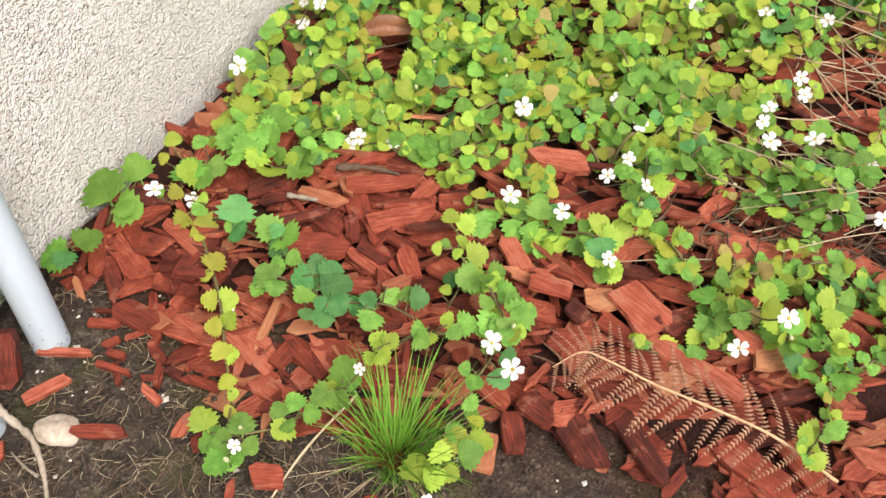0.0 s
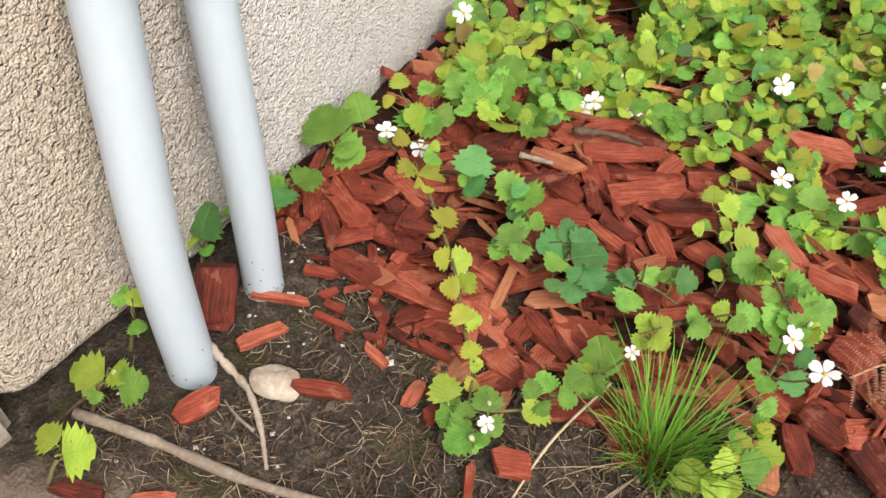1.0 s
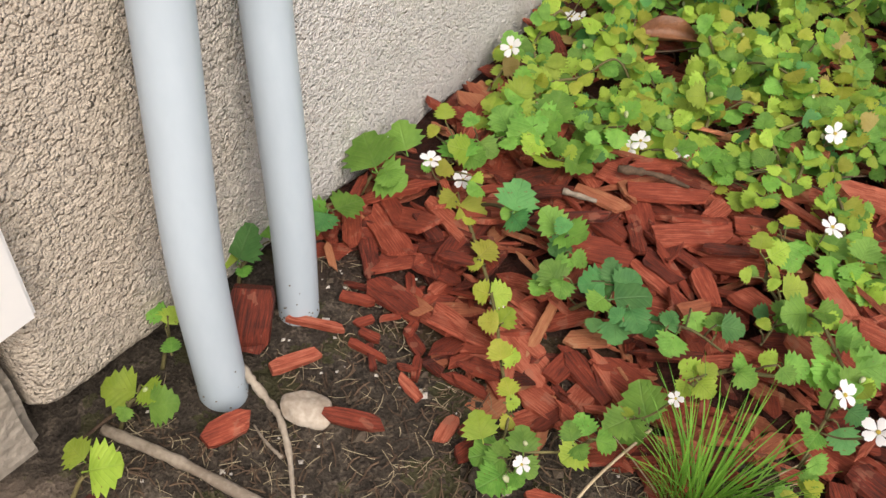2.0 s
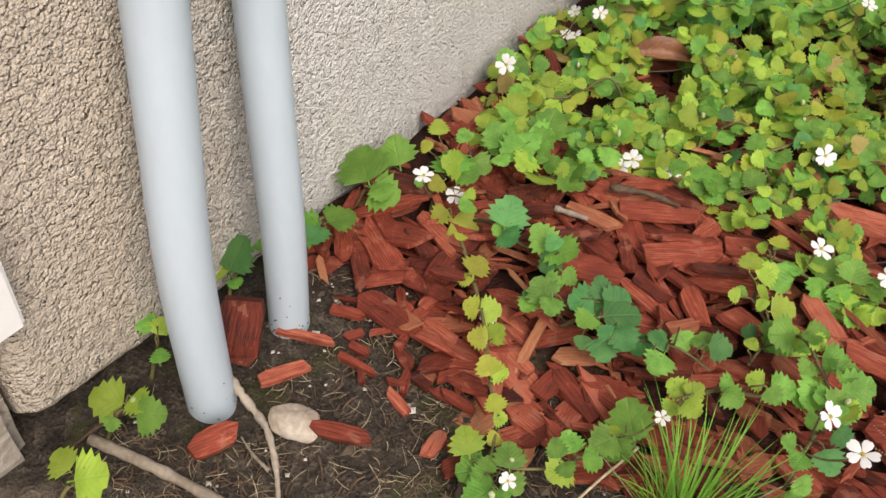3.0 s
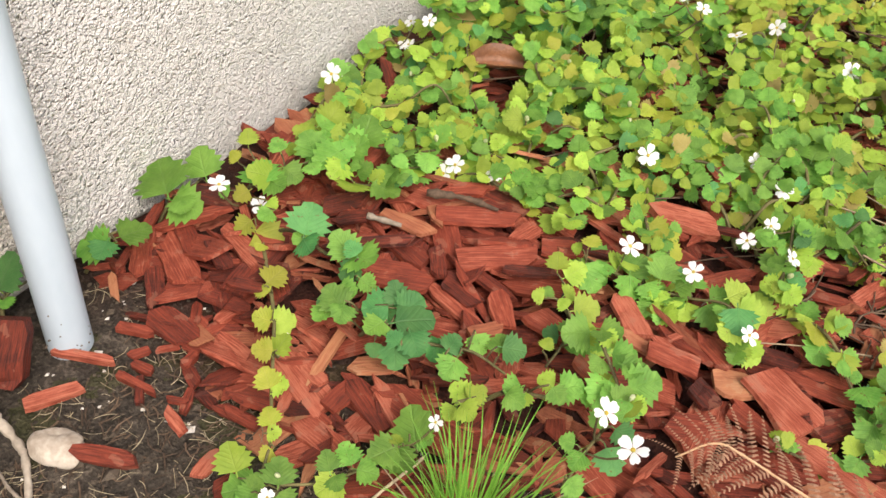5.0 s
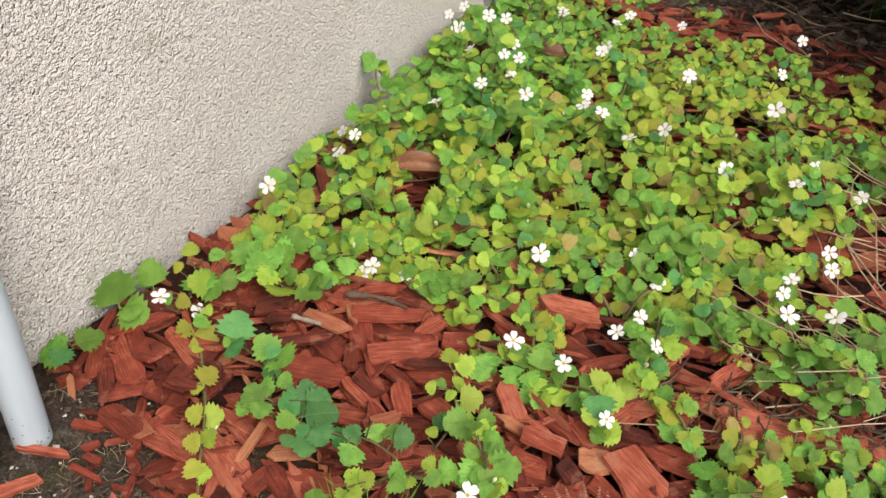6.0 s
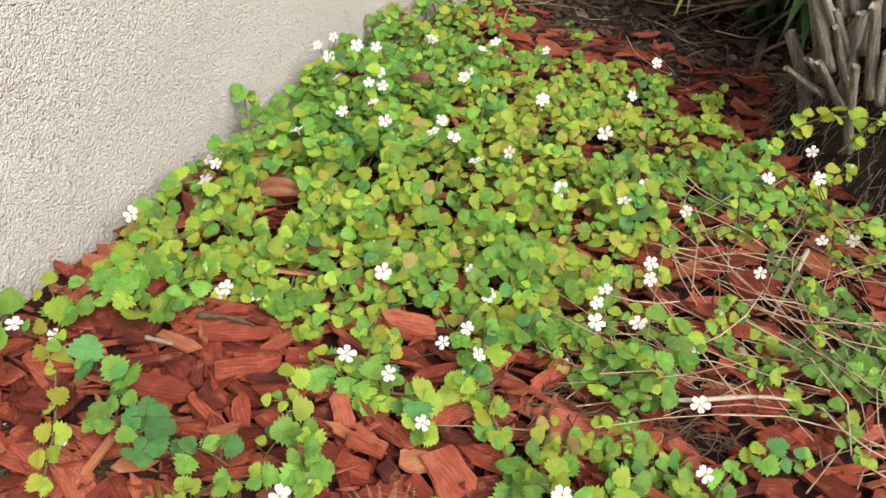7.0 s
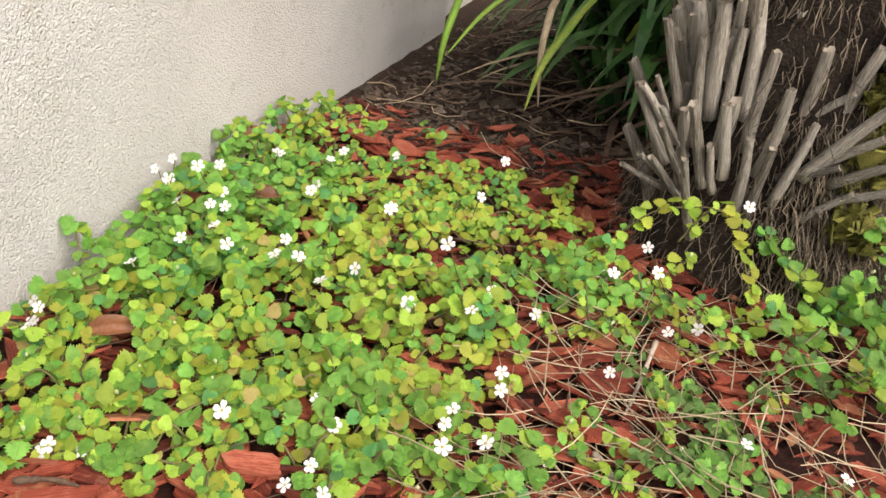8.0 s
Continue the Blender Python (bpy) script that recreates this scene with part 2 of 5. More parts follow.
PEBBLE = plain("pale_pebble", (0.36, 0.33, 0.30), (0.66, 0.62, 0.57), 90, 0.8)
GRASS = plain("grass_blade", (0.075, 0.20, 0.016), (0.17, 0.36, 0.040), 60, 0.5, 0.2, 0.0005)
FERN_DRY = plain("dried_fern", (0.23, 0.115, 0.070), (0.41, 0.240, 0.152), 120, 0.8, 0.4, 0.0008)
FERN_RIB = plain("pale_fern_rib", (0.46, 0.27, 0.14), (0.62, 0.42, 0.25), 120, 0.7)
DEAD_LEAF = plain("brown_dead_leaf", (0.07, 0.028, 0.014), (0.21, 0.09, 0.04), 50, 0.45, 0.4, 0.001)
STALK = plain("grey_dead_stalk", (0.20, 0.175, 0.140), (0.70, 0.65, 0.565), 40, 0.88, 0.9, 0.002, (1, 1, 0.07), 0.2, 4.0)
STALK_CUT = plain("pale_cut_end", (0.17, 0.14, 0.105), (0.50, 0.44, 0.36), 220, 0.9, 0.6, 0.001)
FIBRE = plain("brown_fibre", (0.055, 0.042, 0.029), (0.29, 0.235, 0.17), 60, 0.9)
TRUNK = plain("fibrous_trunk", (0.014, 0.010, 0.007), (0.065, 0.046, 0.031), 40, 0.95, 1.0, 0.006)
MOSS = plain("moss", (0.15, 0.15, 0.026), (0.34, 0.32, 0.075), 90, 0.95, 0.9, 0.003)
BLADE_GREEN = plain("strap_leaf_green", (0.022, 0.070, 0.016), (0.075, 0.17, 0.04), 20, 0.4, 0.2, 0.001)
BLADE_LIGHT = plain("strap_leaf_fresh", (0.16, 0.32, 0.030), (0.30, 0.48, 0.070), 26, 0.5, 0.2, 0.001)
BLADE_YELLOW = plain("strap_leaf_yellowing", (0.17, 0.30, 0.035), (0.48, 0.45, 0.09), 26, 0.5, 0.2, 0.001)
TRIM_WHITE = plain("white_paint", (0.74, 0.75, 0.76), (0.80, 0.80, 0.80), 12, 0.45, 0.08, 0.0006)
CONCRETE = plain("old_concrete", (0.20, 0.175, 0.145), (0.38, 0.34, 0.29), 22, 0.9, 0.7, 0.003)
OLD_BARK = plain("old_bark", (0.035, 0.023, 0.016), (0.17, 0.125, 0.09), 90, 0.9, 0.6, 0.002)
PLASTER = plain("pale_plaster", (0.55, 0.53, 0.50), (0.66, 0.64, 0.61), 12, 0.9, 0.5, 0.003)


# ---- building helpers ----
def hill(x, y):
    """The ground's height."""
    fall = max(0.0, y - 0.78)
    z = -0.095 * fall * fall / (fall + 0.12)
    bed = min(1.0, max(0.0, (y - 0.19) / 0.10)) * min(1.0, max(0.0, (1.35 - y) / 0.15))
    if abs(x) < 3 and abs(y) < 4:
        z += 0.006 * bed + 0.006 * noise.noise(Vector((x * 14, y * 14, 0))) + 0.0025 * noise.noise(Vector((x * 60, y * 60, 3)))
    return max(z, -0.16)


def data_of(name, verts, faces, material, smooth=True):
    me = bpy.data.meshes.new(name)
    me.from_pydata([tuple(v) for v in verts], [], faces)
    for m in material if isinstance(material, (list, tuple)) else (material,):
        me.materials.append(m)
    if smooth:
        me.polygons.foreach_set("use_smooth", [True] * len(me.polygons))
    me.update()
    return me


def under(child, parent):
    """Makes child a part of parent where it stands."""
    child.parent = parent
    up = parent.matrix_basis
    q = parent.parent
    while q is not None:
        up = q.matrix_basis @ parent.matrix_parent_inverse @ up
        q = q.parent
    child.matrix_parent_inverse = up.inverted()
    return child


def part(name, me, parent, m=None, label=""):
    ob = new(name, me)
    if m is not None:
        ob.matrix_basis = m
    under(ob, parent)
    return tagged(ob, label)


def empty(name, x, y, z):
    ob = new(name)
    ob.empty_display_size = 0.02
    ob.matrix_basis = Matrix.Translation((x, y, z))
    return ob


def tube(points, radii, sides=6, caps=True):
    """Vertices and faces of a bent tube."""
    pts = [Vector(p) for p in points]
    verts, faces = [], []
    ref = Vector((0.13, 0.21, 1))
    for i, p in enumerate(pts):
        d = (pts[min(i + 1, len(pts) - 1)] - pts[max(i - 1, 0)]).normalized()
        u = d.cross(ref)
        if u.length < 0.05:
            u = d.cross(Vector((1, 0, 0)))
        u.normalize()
        w = d.cross(u)
        r = radii[i] if isinstance(radii, (list, tuple)) else radii
        for k in range(sides):
            a = 2 * math.pi * k / sides
            verts.append(p + u * (r * math.cos(a)) + w * (r * math.sin(a)))
    n = len(pts)
    for i in range(n - 1):
        for k in range(sides):
            k2 = (k + 1) % sides
            faces.append((i * sides + k, i * sides + k2, (i + 1) * sides + k2, (i + 1) * sides + k))
    if caps:
        faces.append(tuple(range(sides))[::-1])
        faces.append(tuple((n - 1) * sides + k for k in range(sides)))
    return verts, faces


def join(pieces):
    verts, faces = [], []
    for v, f in pieces:
        o = len(verts)
        verts.extend(v)
        faces.extend(tuple(i + o for i in face) for face in f)
    return verts, faces


def smooth_path(points, steps=6):
    """A Catmull-Rom line through the points."""
    p = [Vector(q) for q in points]
    p = [p[0] * 2 - p[1]] + p + [p[-1] * 2 - p[-2]]
    out = []
    for i in range(1, len(p) - 2):
        for k in range(steps):
            t = k / steps
            a, b, c, d = p[i - 1:i + 3]
            out.append(0.5 * ((2 * b) + (c - a) * t + (2 * a - 5 * b + 4 * c - d) * t * t + (3 * b - a - 3 * c + d) * t ** 3))
    out.append(p[-2])
    return out


def box_data(x0, x1, y0, y1, z0, z1, bevel=0.002):
    bm = bmesh.new()
    bmesh.ops.create_cube(bm, size=1.0, matrix=Matrix.Translation(((x0 + x1) / 2, (y0 + y1) / 2, (z0 + z1) / 2)) @ Matrix.Diagonal((x1 - x0, y1 - y0, z1 - z0, 1)))
    bmesh.ops.bevel(bm, geom=bm.edges[:], offset=bevel, segments=2, affect="EDGES")
    me = bpy.data.meshes.new("box")
    bm.to_mesh(me)
    bm.free()
    return me


# ---- ground: one sheet to the horizon ----
def ground_sheet():
    def line(lo, hi, step):
        inner = list(np.arange(lo, hi + 1e-6, step))
        out, d, v = [], step, hi
        while v < 220:
            d *= 1.5
            v += d
            out.append(v)
        back, d, v = [], step, lo
        while v > -220:
            d *= 1.5
            v -= d
            back.append(v)
        return back[::-1] + inner + out
    xs, ys = line(-0.1, 1.1, 0.012), line(-0.2, 2.1, 0.012)
    verts = [(x, y, hill(x, y)) for y in ys for x in xs]
    w = len(xs)
    faces = [(j * w + i, j * w + i + 1, (j + 1) * w + i + 1, (j + 1) * w + i) for j in range(len(ys) - 1) for i in range(w - 1)]
    ob = new("ground", data_of("ground", verts, faces, SOIL))
    tagged(ob, "dark garden soil with smooth damp mud along the front", "ground", kind="structure")


ground_sheet()


# ---- house wall ----
def wall_foot(y):
    return 0.023 - 0.085 * y


def stucco_wall():
    """The rendered wall: a lumpy trowelled face over a solid body, its lower edge hanging just clear of the soil."""
    y0, y1, top = 0.055, 2.02, 2.6
    ys = list(np.arange(y0, 0.45, 0.0019)) + list(np.arange(0.452, 1.1, 0.004)) + list(np.arange(1.104, y1 + 0.001, 0.008))
    hs = list(np.arange(0, 0.22, 0.0020)) + list(np.arange(0.224, 0.36, 0.004)) + [0.37, 0.4, 0.5, 0.7, 1.0, 1.5, 2.0, top]
    verts, faces = [], []
    for j, h in enumerate(hs):
        for y in ys:
            p = Vector((0, y, h))
            lump = noise.noise(p * 60) * 0.10
            if y < 0.5:
                lump += (0.20 * noise.noise(p * 140) + 0.42 * noise.noise(p * 240 + Vector((9, 0, 0)))) * (0.30 + 0.70 * min(1.0, max(0.0, (0.30 - y) / 0.12)))
            wave = noise.noise(p * 7) * 0.0012
            near = min(1.0, (y - y0) / 0.012)
            round_off = 0.008 * (1 - near) ** 2 + (0.008 * (1 - min(1.0, h / 0.010)) ** 2)
            foot = wall_foot(y) + 0.0035 * noise.noise(Vector((y * 30, 7, 0)))
            verts.append((0.0021 * lump + wave - round_off, y + 0.002 * noise.noise(Vector((h * 40, 2, 0))) * (y == ys[0]), foot + h))
    w = len(ys)
    for j in range(len(hs) - 1):
        for i in range(w - 1):
            faces.append((j * w + i, j * w + i + 1, (j + 1) * w + i + 1, (j + 1) * w + i))
    n, last = len(verts), (len(hs) - 1) * w
    verts += [(-0.2, v[1], v[2]) for v in (verts[0], verts[w - 1], verts[last + w - 1], verts[last])]
    faces.append(tuple([*range(w)][::-1]) + (n, n + 1))
    faces.append(tuple(range(last, last + w)) + (n + 2, n + 3))
    faces.append(tuple(j * w for j in range(len(hs))) + (n + 3, n))
    faces.append(tuple(j * w + w - 1 for j in range(len(hs)))[::-1] + (n + 1, n + 2))
    faces.append((n, n + 3, n + 2, n + 1))
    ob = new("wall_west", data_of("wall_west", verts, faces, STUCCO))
    tagged(ob, "off-white rough stucco house wall with a lumpy texture", "wall", kind="structure")


stucco_wall()
foot = new("foundation", box_data(-0.20, -0.006, -1.6, 0.052, -0.25, 0.10, 0.006))
foot.data.materials.append(CONCRETE)
rough = bmesh.new()
rough.from_mesh(foot.data)
bmesh.ops.subdivide_edges(rough, edges=[e for e in rough.edges if e.calc_length() > 0.02], cuts=40, use_grid_fill=True)
for v in rough.verts:
    v.co.x += 0.006 * noise.noise(v.co * 40) + 0.003 * noise.noise(v.co * 130)
    v.co.z += 0.004 * noise.noise(v.co * 30 + Vector((5, 0, 0)))
rough.to_mesh(foot.data)
rough.free()
tagged(foot, "weathered grey concrete footing under the white trim", "foundation", kind="structure")
footing = new("foundation_far", box_data(-0.20, -0.025, 0.056, 2.0, -0.4, -0.02, 0.004))
footing.data.materials.append(CONCRETE)
tagged(footing, "dark recessed concrete footing below the stucco", "foundation", kind="structure")
trim = new("trim", box_data(-0.05, 0.014, -1.6, 0.064, 0.097, 2.6, 0.002))
trim.data.materials.append(TRIM_WHITE)
tagged(trim, "white painted vertical trim board ending above the concrete", "trim", kind="structure")
back = new("wall_north", box_data(-0.3, 3.2, 2.75, 2.95, -0.4, 2.6, 0.004))
back.data.materials.append(PLASTER)
tagged(back, "pale plastered wall behind the shrub", "wall", kind="structure")
side = new("wall_west_far", box_data(-0.28, -0.05, 2.02, 2.75, -0.4, 2.6, 0.004))
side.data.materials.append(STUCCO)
tagged(side, "off-white stucco wall set back beyond the corner", "wall", kind="structure")


# ---- the two grey conduits ----
def conduit(points, rad, label):
    root = empty("conduit_pipe", *points[0])
    pts = smooth_path([points[0][:2] + (-0.04,)] + list(points), 7)
    v, f = tube(pts, rad, 40, True)
    part("pipe", data_of("pipe", v, f, PIPE), root)
    # dried soil splashed on the foot
    b = Vector(points[0])
    bits = []
    r = random.Random(int(b.y * 1000))
    for i in range(46):
        a, h = r.uniform(0, 6.28), abs(r.gauss(0, 0.012)) + 0.002
        c = b + Vector((math.cos(a) * rad, math.sin(a) * rad, h)) + (Vector(points[1]) - b) * (h / 0.09)
        c.z = b.z + h
        s = r.uniform(0.0003, 0.0010)
        bm_v = [c + Vector(q) * s for q in ((1, 0, 0), (-1, 0, 0), (0, 1, 0), (0, -1, 0), (0, 0, 1), (0, 0, -1))]
        bits.append((bm_v, [(0, 2, 4), (2, 1, 4), (1, 3, 4), (3, 0, 4), (2, 0, 5), (1, 2, 5), (3, 1, 5), (0, 3, 5)]))
    part("dirt_specks", data_of("dirt", *join(bits), PIPE_DIRT), root, None, "dried soil specks")
    tagged(root, label, "pipe", "pipes on the wall")


conduit([(0.0450, 0.1240, -0.002), (0.0380, 0.1270, 0.090), (0.0295, 0.1375, 0.160), (0.0205, 0.1490, 0.225), (0.0165, 0.1570, 0.310), (0.0160, 0.1600, 0.450), (0.0160, 0.1610, 1.300)], 0.0129,
        "pale grey plastic conduit pipe rising from soil beside the wall")
conduit([(0.0420, 0.1895, -0.002), (0.0382, 0.1927, 0.070), (0.0295, 0.1978, 0.140), (0.0210, 0.2040, 0.195), (0.0155, 0.2100, 0.270), (0.0150, 0.2120, 0.400), (0.0150, 0.2130, 1.300)], 0.0118,
        "thinner pale grey conduit pipe standing farther along the wall")


# ---- wood chips ----
def chip_shape(r, length, width, thick, blunt=False):
    """A flat split slab with straight sides and slanted or torn ends: vertices, faces and the grain's own coordinates."""
    stops = (0.0, 0.16, 0.5, 0.84, 1.0)
    n = len(stops)
    left, right = [], []
    slant0, slant1 = r.uniform(-0.34, 0.34), r.uniform(-0.34, 0.34)
    end0, end1 = r.uniform(0.06, 0.85), r.uniform(0.06, 0.85)
    if blunt:
        slant0, slant1, end0, end1 = slant0 * 0.5, slant1 * 0.5, r.uniform(0.5, 0.95), r.uniform(0.5, 0.95)
    drift = r.uniform(-0.10, 0.10)
    for i, s in enumerate(stops):
        wide = {0: end0, n - 1: end1}.get(i, 1.0) * r.uniform(0.86, 1.06)
        shift = {0: slant0, n - 1: slant1}.get(i, 0.0)
        mid = drift * width * (s - 0.5) * 2 + {0: r.uniform(-0.3, 0.3), n - 1: r.uniform(-0.3, 0.3)}.get(i, 0.0) * width * (1 - wide)
        x = (s - 0.5) * length
        left.append((x + shift * length * 0.5 + r.uniform(-0.015, 0.015) * length, mid + wide * width / 2))
        right.append((x - shift * length * 0.5 + r.uniform(-0.015, 0.015) * length, mid - wide * width / 2))
    bend, twist, dish = r.uniform(-0.05, 0.06) * length, r.uniform(-0.12, 0.12), r.uniform(-0.10, 0.06)
    ring = left + right[::-1]
    verts, grain = [], []
    for level in (0, 1):
        for x, y in ring:
            s = x / length
            z = bend * (0.25 - s * s) + twist * y * s * 2 + dish * abs(y) + (thick * r.uniform(0.75, 1.1) if level else 0)
            k = 0.955 if level else 1.0
            verts.append((x * (0.985 if level else 1.0), y * k, z))
            grain.append((x, y, z))
    m = len(ring)
    faces = []
    for i in range(n - 1):
        a, b = i, i + 1
        c, d = m - 1 - i - 1, m - 1 - i
        faces += [(m + a, m + d, m + c, m + b), (a, b, c, d)]
    for i in range(m):
        j = (i + 1) % m
        faces.append((i, m + i, m + j, j))
    return verts, faces, grain


def with_grain(me, grain):
    at = me.attributes.new("grain", "FLOAT_VECTOR", "POINT")
    at.data.foreach_set("vector", [c for g in grain for c in g])
    return me


chip_rng = random.Random(5)
CHIP_KINDS = []
for k in range(40):
    L = chip_rng.uniform(0.024, 0.058)
    W = L * chip_rng.choice((0.12, 0.18, 0.24, 0.3, 0.36, 0.42, 0.52))
    v, f, g = chip_shape(chip_rng, L, W, chip_rng.uniform(0.0015, 0.0042))
    CHIP_KINDS.append((v, f, g))
CHIP_DATA = [with_grain(data_of("wood_chip", v, f, CHIP_RED if i % 7 else CHIP_PALE, False), g) for i, (v, f, g) in enumerate(CHIP_KINDS)]
CHIP_LABEL = "red-dyed wood mulch chip lying on the garden bed"


def bed_chance(x, y):
    """How thickly the mulch lies."""
    if x < 0.012 or y > 1.36:
        return 0.0
    edge = 0.235 + 0.03 * noise.noise(Vector((x * 9, 4, 0))) - 0.045 * min(1, max(0, (x - 0.12) / 0.1)) + 0.085 * min(1, max(0, (x - 0.26) / 0.06))
    if y < edge:
        return max(0.03, 1 - (edge - y) / 0.04) * (0.55 if x > 0.12 else 0.4)
    return min(1.0, max(0.0, (1.36 - y) / 0.2))


def chip_pose(r, x, y, lift, flat=0.20):
    return Matrix.LocRotScale((x, y, hill(x, y) + lift), Euler((r.gauss(0, flat), r.gauss(0, flat), r.gauss(0.3, 0.55) + (math.pi if r.random() < 0.5 else 0) if r.random() < 0.6 else r.uniform(0, 6.283))), Vector((1, 1, 1)) * r.uniform(0.36, 1.0))


def clear_of_pipes(x, y):
    return min(math.hypot(x - 0.0450, y - 0.1240), math.hypot(x - 0.0420, y - 0.1895)) > 0.030


def mulch():
    r = random.Random(21)
    far_v, far_f, far_g, far_m = [], [], [], []
    singles = 0
    for k in range(5600):
        x, y = r.uniform(0.015, 1.0), r.uniform(0.03, 1.36)
        if k < 900:
            x, y = r.uniform(0.015, 0.56), r.uniform(0.10, 0.46)
        if r.random() > bed_chance(x, y) or not clear_of_pipes(x, y):
            continue
        if y < 0.2 and 0.07 < x < 0.37 and r.random() < 0.93:
            continue
        lift = r.uniform(0.001, 0.003 + 0.015 * min(1.0, max(0.0, (y - (0.22 if x < 0.24 else 0.26)) / 0.09)))
        if (lift > 0.006 or y < 0.27) and 0.2 < y < 0.47 and x < 0.56 and singles < 270:
            ob = new("wood_chip", CHIP_DATA[r.randrange(len(CHIP_DATA))])
            ob.matrix_basis = chip_pose(r, x, y, lift)
            tagged(ob, CHIP_LABEL, "wood chip", "mulch chips")
            singles += 1
            continue
        v, f, g = CHIP_KINDS[r.randrange(len(CHIP_KINDS))]
        m = chip_pose(r, x, y, lift)
        o = len(far_v)
        far_v += [m @ Vector(p) for p in v]
        far_f += [tuple(i + o for i in face) for face in f]
        far_g += g
        far_m += [1 if r.random() < 0.09 else 0] * len(f)
    ob = new("wood_mulch", with_grain(data_of("wood_mulch", far_v, far_f, (CHIP_RED, CHIP_PALE), False), far_g))
    ob.data.polygons.foreach_set("material_index", far_m)
    tagged(ob, "thick layer of red-dyed wood chip mulch on the soil", "mulch", kind="stuff")


mulch()


def big_chip(x, y, turn, length, width, thick=0.005, tip=(0.0, 0.0), lift=0.012, pale=False, label="large red-dyed wood chip lying on the mulch"):
    r = random.Random(int(x * 9173 + y * 3571))
    v, f, g = chip_shape(r, length, width, thick, True)
    ob = new("wood_chip", with_grain(data_of("wood_chip", v, f, CHIP_PALE if pale else CHIP_RED, False), g))
    ob.matrix_basis = Matrix.LocRotScale((x, y, hill(x, y) + lift), Euler((radians(tip[0]), radians(tip[1]), radians(turn))), None)
    return tagged(ob, label, "wood chip", "large wood chips")


ON_SOIL = "red-dyed wood chip lying on bare soil"
chunk = big_chip(0.036, 0.158, 60, 0.036, 0.025, 0.012, (0, -55), 0.016, False, "thick red-dyed wood chunk leaning between the pipes")
_n = Vector((0.45, -0.55, 0.55)).normalized()
_u = (Vector((0.15, 0.1, 1)) - _n * _n.dot(Vector((0.15, 0.1, 1)))).normalized()
chunk.matrix_basis = Matrix.Translation((0.034, 0.160, 0.019)) @ Matrix((_u, _n.cross(_u), _n)).transposed().to_4x4()
big_chip(0.065, 0.105, 62, 0.024, 0.014, 0.007, (25, 0), 0.007, False, "rounded red-dyed wood chip at the pipe's foot")
big_chip(0.114, 0.146, 22, 0.032, 0.009, 0.006, (20, 0), 0.003, False, ON_SOIL)
big_chip(0.195, 0.099, 85, 0.034, 0.016, 0.008, (10, -35), 0.012, False, "red-dyed wood chip leaning over the grey stick")
for x, y, turn, L, W in ((0.102, 0.024, 120, 0.020, 0.009), (0.113, 0.031, 60, 0.014, 0.010), (0.123, 0.038, 95, 0.021, 0.008), (0.049, 0.041, 20, 0.024, 0.009), (0.080, 0.055, 40, 0.021, 0.008),
                         (0.065, 0.158, 60, 0.028, 0.008), (0.219, 0.160, 25, 0.019, 0.015), (0.279, 0.162, 60, 0.022, 0.015), (0.093, 0.187, 5, 0.024, 0.004), (0.058, 0.185, 25, 0.032, 0.005),
                         (0.066, 0.214, 20, 0.020, 0.006), (0.103, 0.215, 95, 0.012, 0.006), (0.205, 0.140, 110, 0.024, 0.005)):
    big_chip(x, y, turn, L, W, 0.0045, (6, 4), 0.003, False, ON_SOIL)
for x, y, turn, L, W, pale in ((0.383, 0.250, 130, 0.034, 0.026, 0), (0.410, 0.268, 135, 0.070, 0.016, 0), (0.352, 0.262, 160, 0.026, 0.020, 0), (0.321, 0.264, 150, 0.028, 0.014, 0),
                               (0.342, 0.241, 120, 0.028, 0.015, 0), (0.330, 0.222, 100, 0.026, 0.015, 1), (0.435, 0.326, 160, 0.070, 0.018, 0), (0.486, 0.358, 35, 0.040, 0.020, 1),
                               (0.514, 0.345, 130, 0.030, 0.009, 1), (0.461, 0.440, 20, 0.045, 0.034, 0), (0.492, 0.452, 140, 0.032, 0.025, 0), (0.530, 0.600, 15, 0.050, 0.030, 0)):
    big_chip(x, y, turn, L, W, 0.0038, (4, 3), 0.015 if y > 0.3 else 0.007, bool(pale))
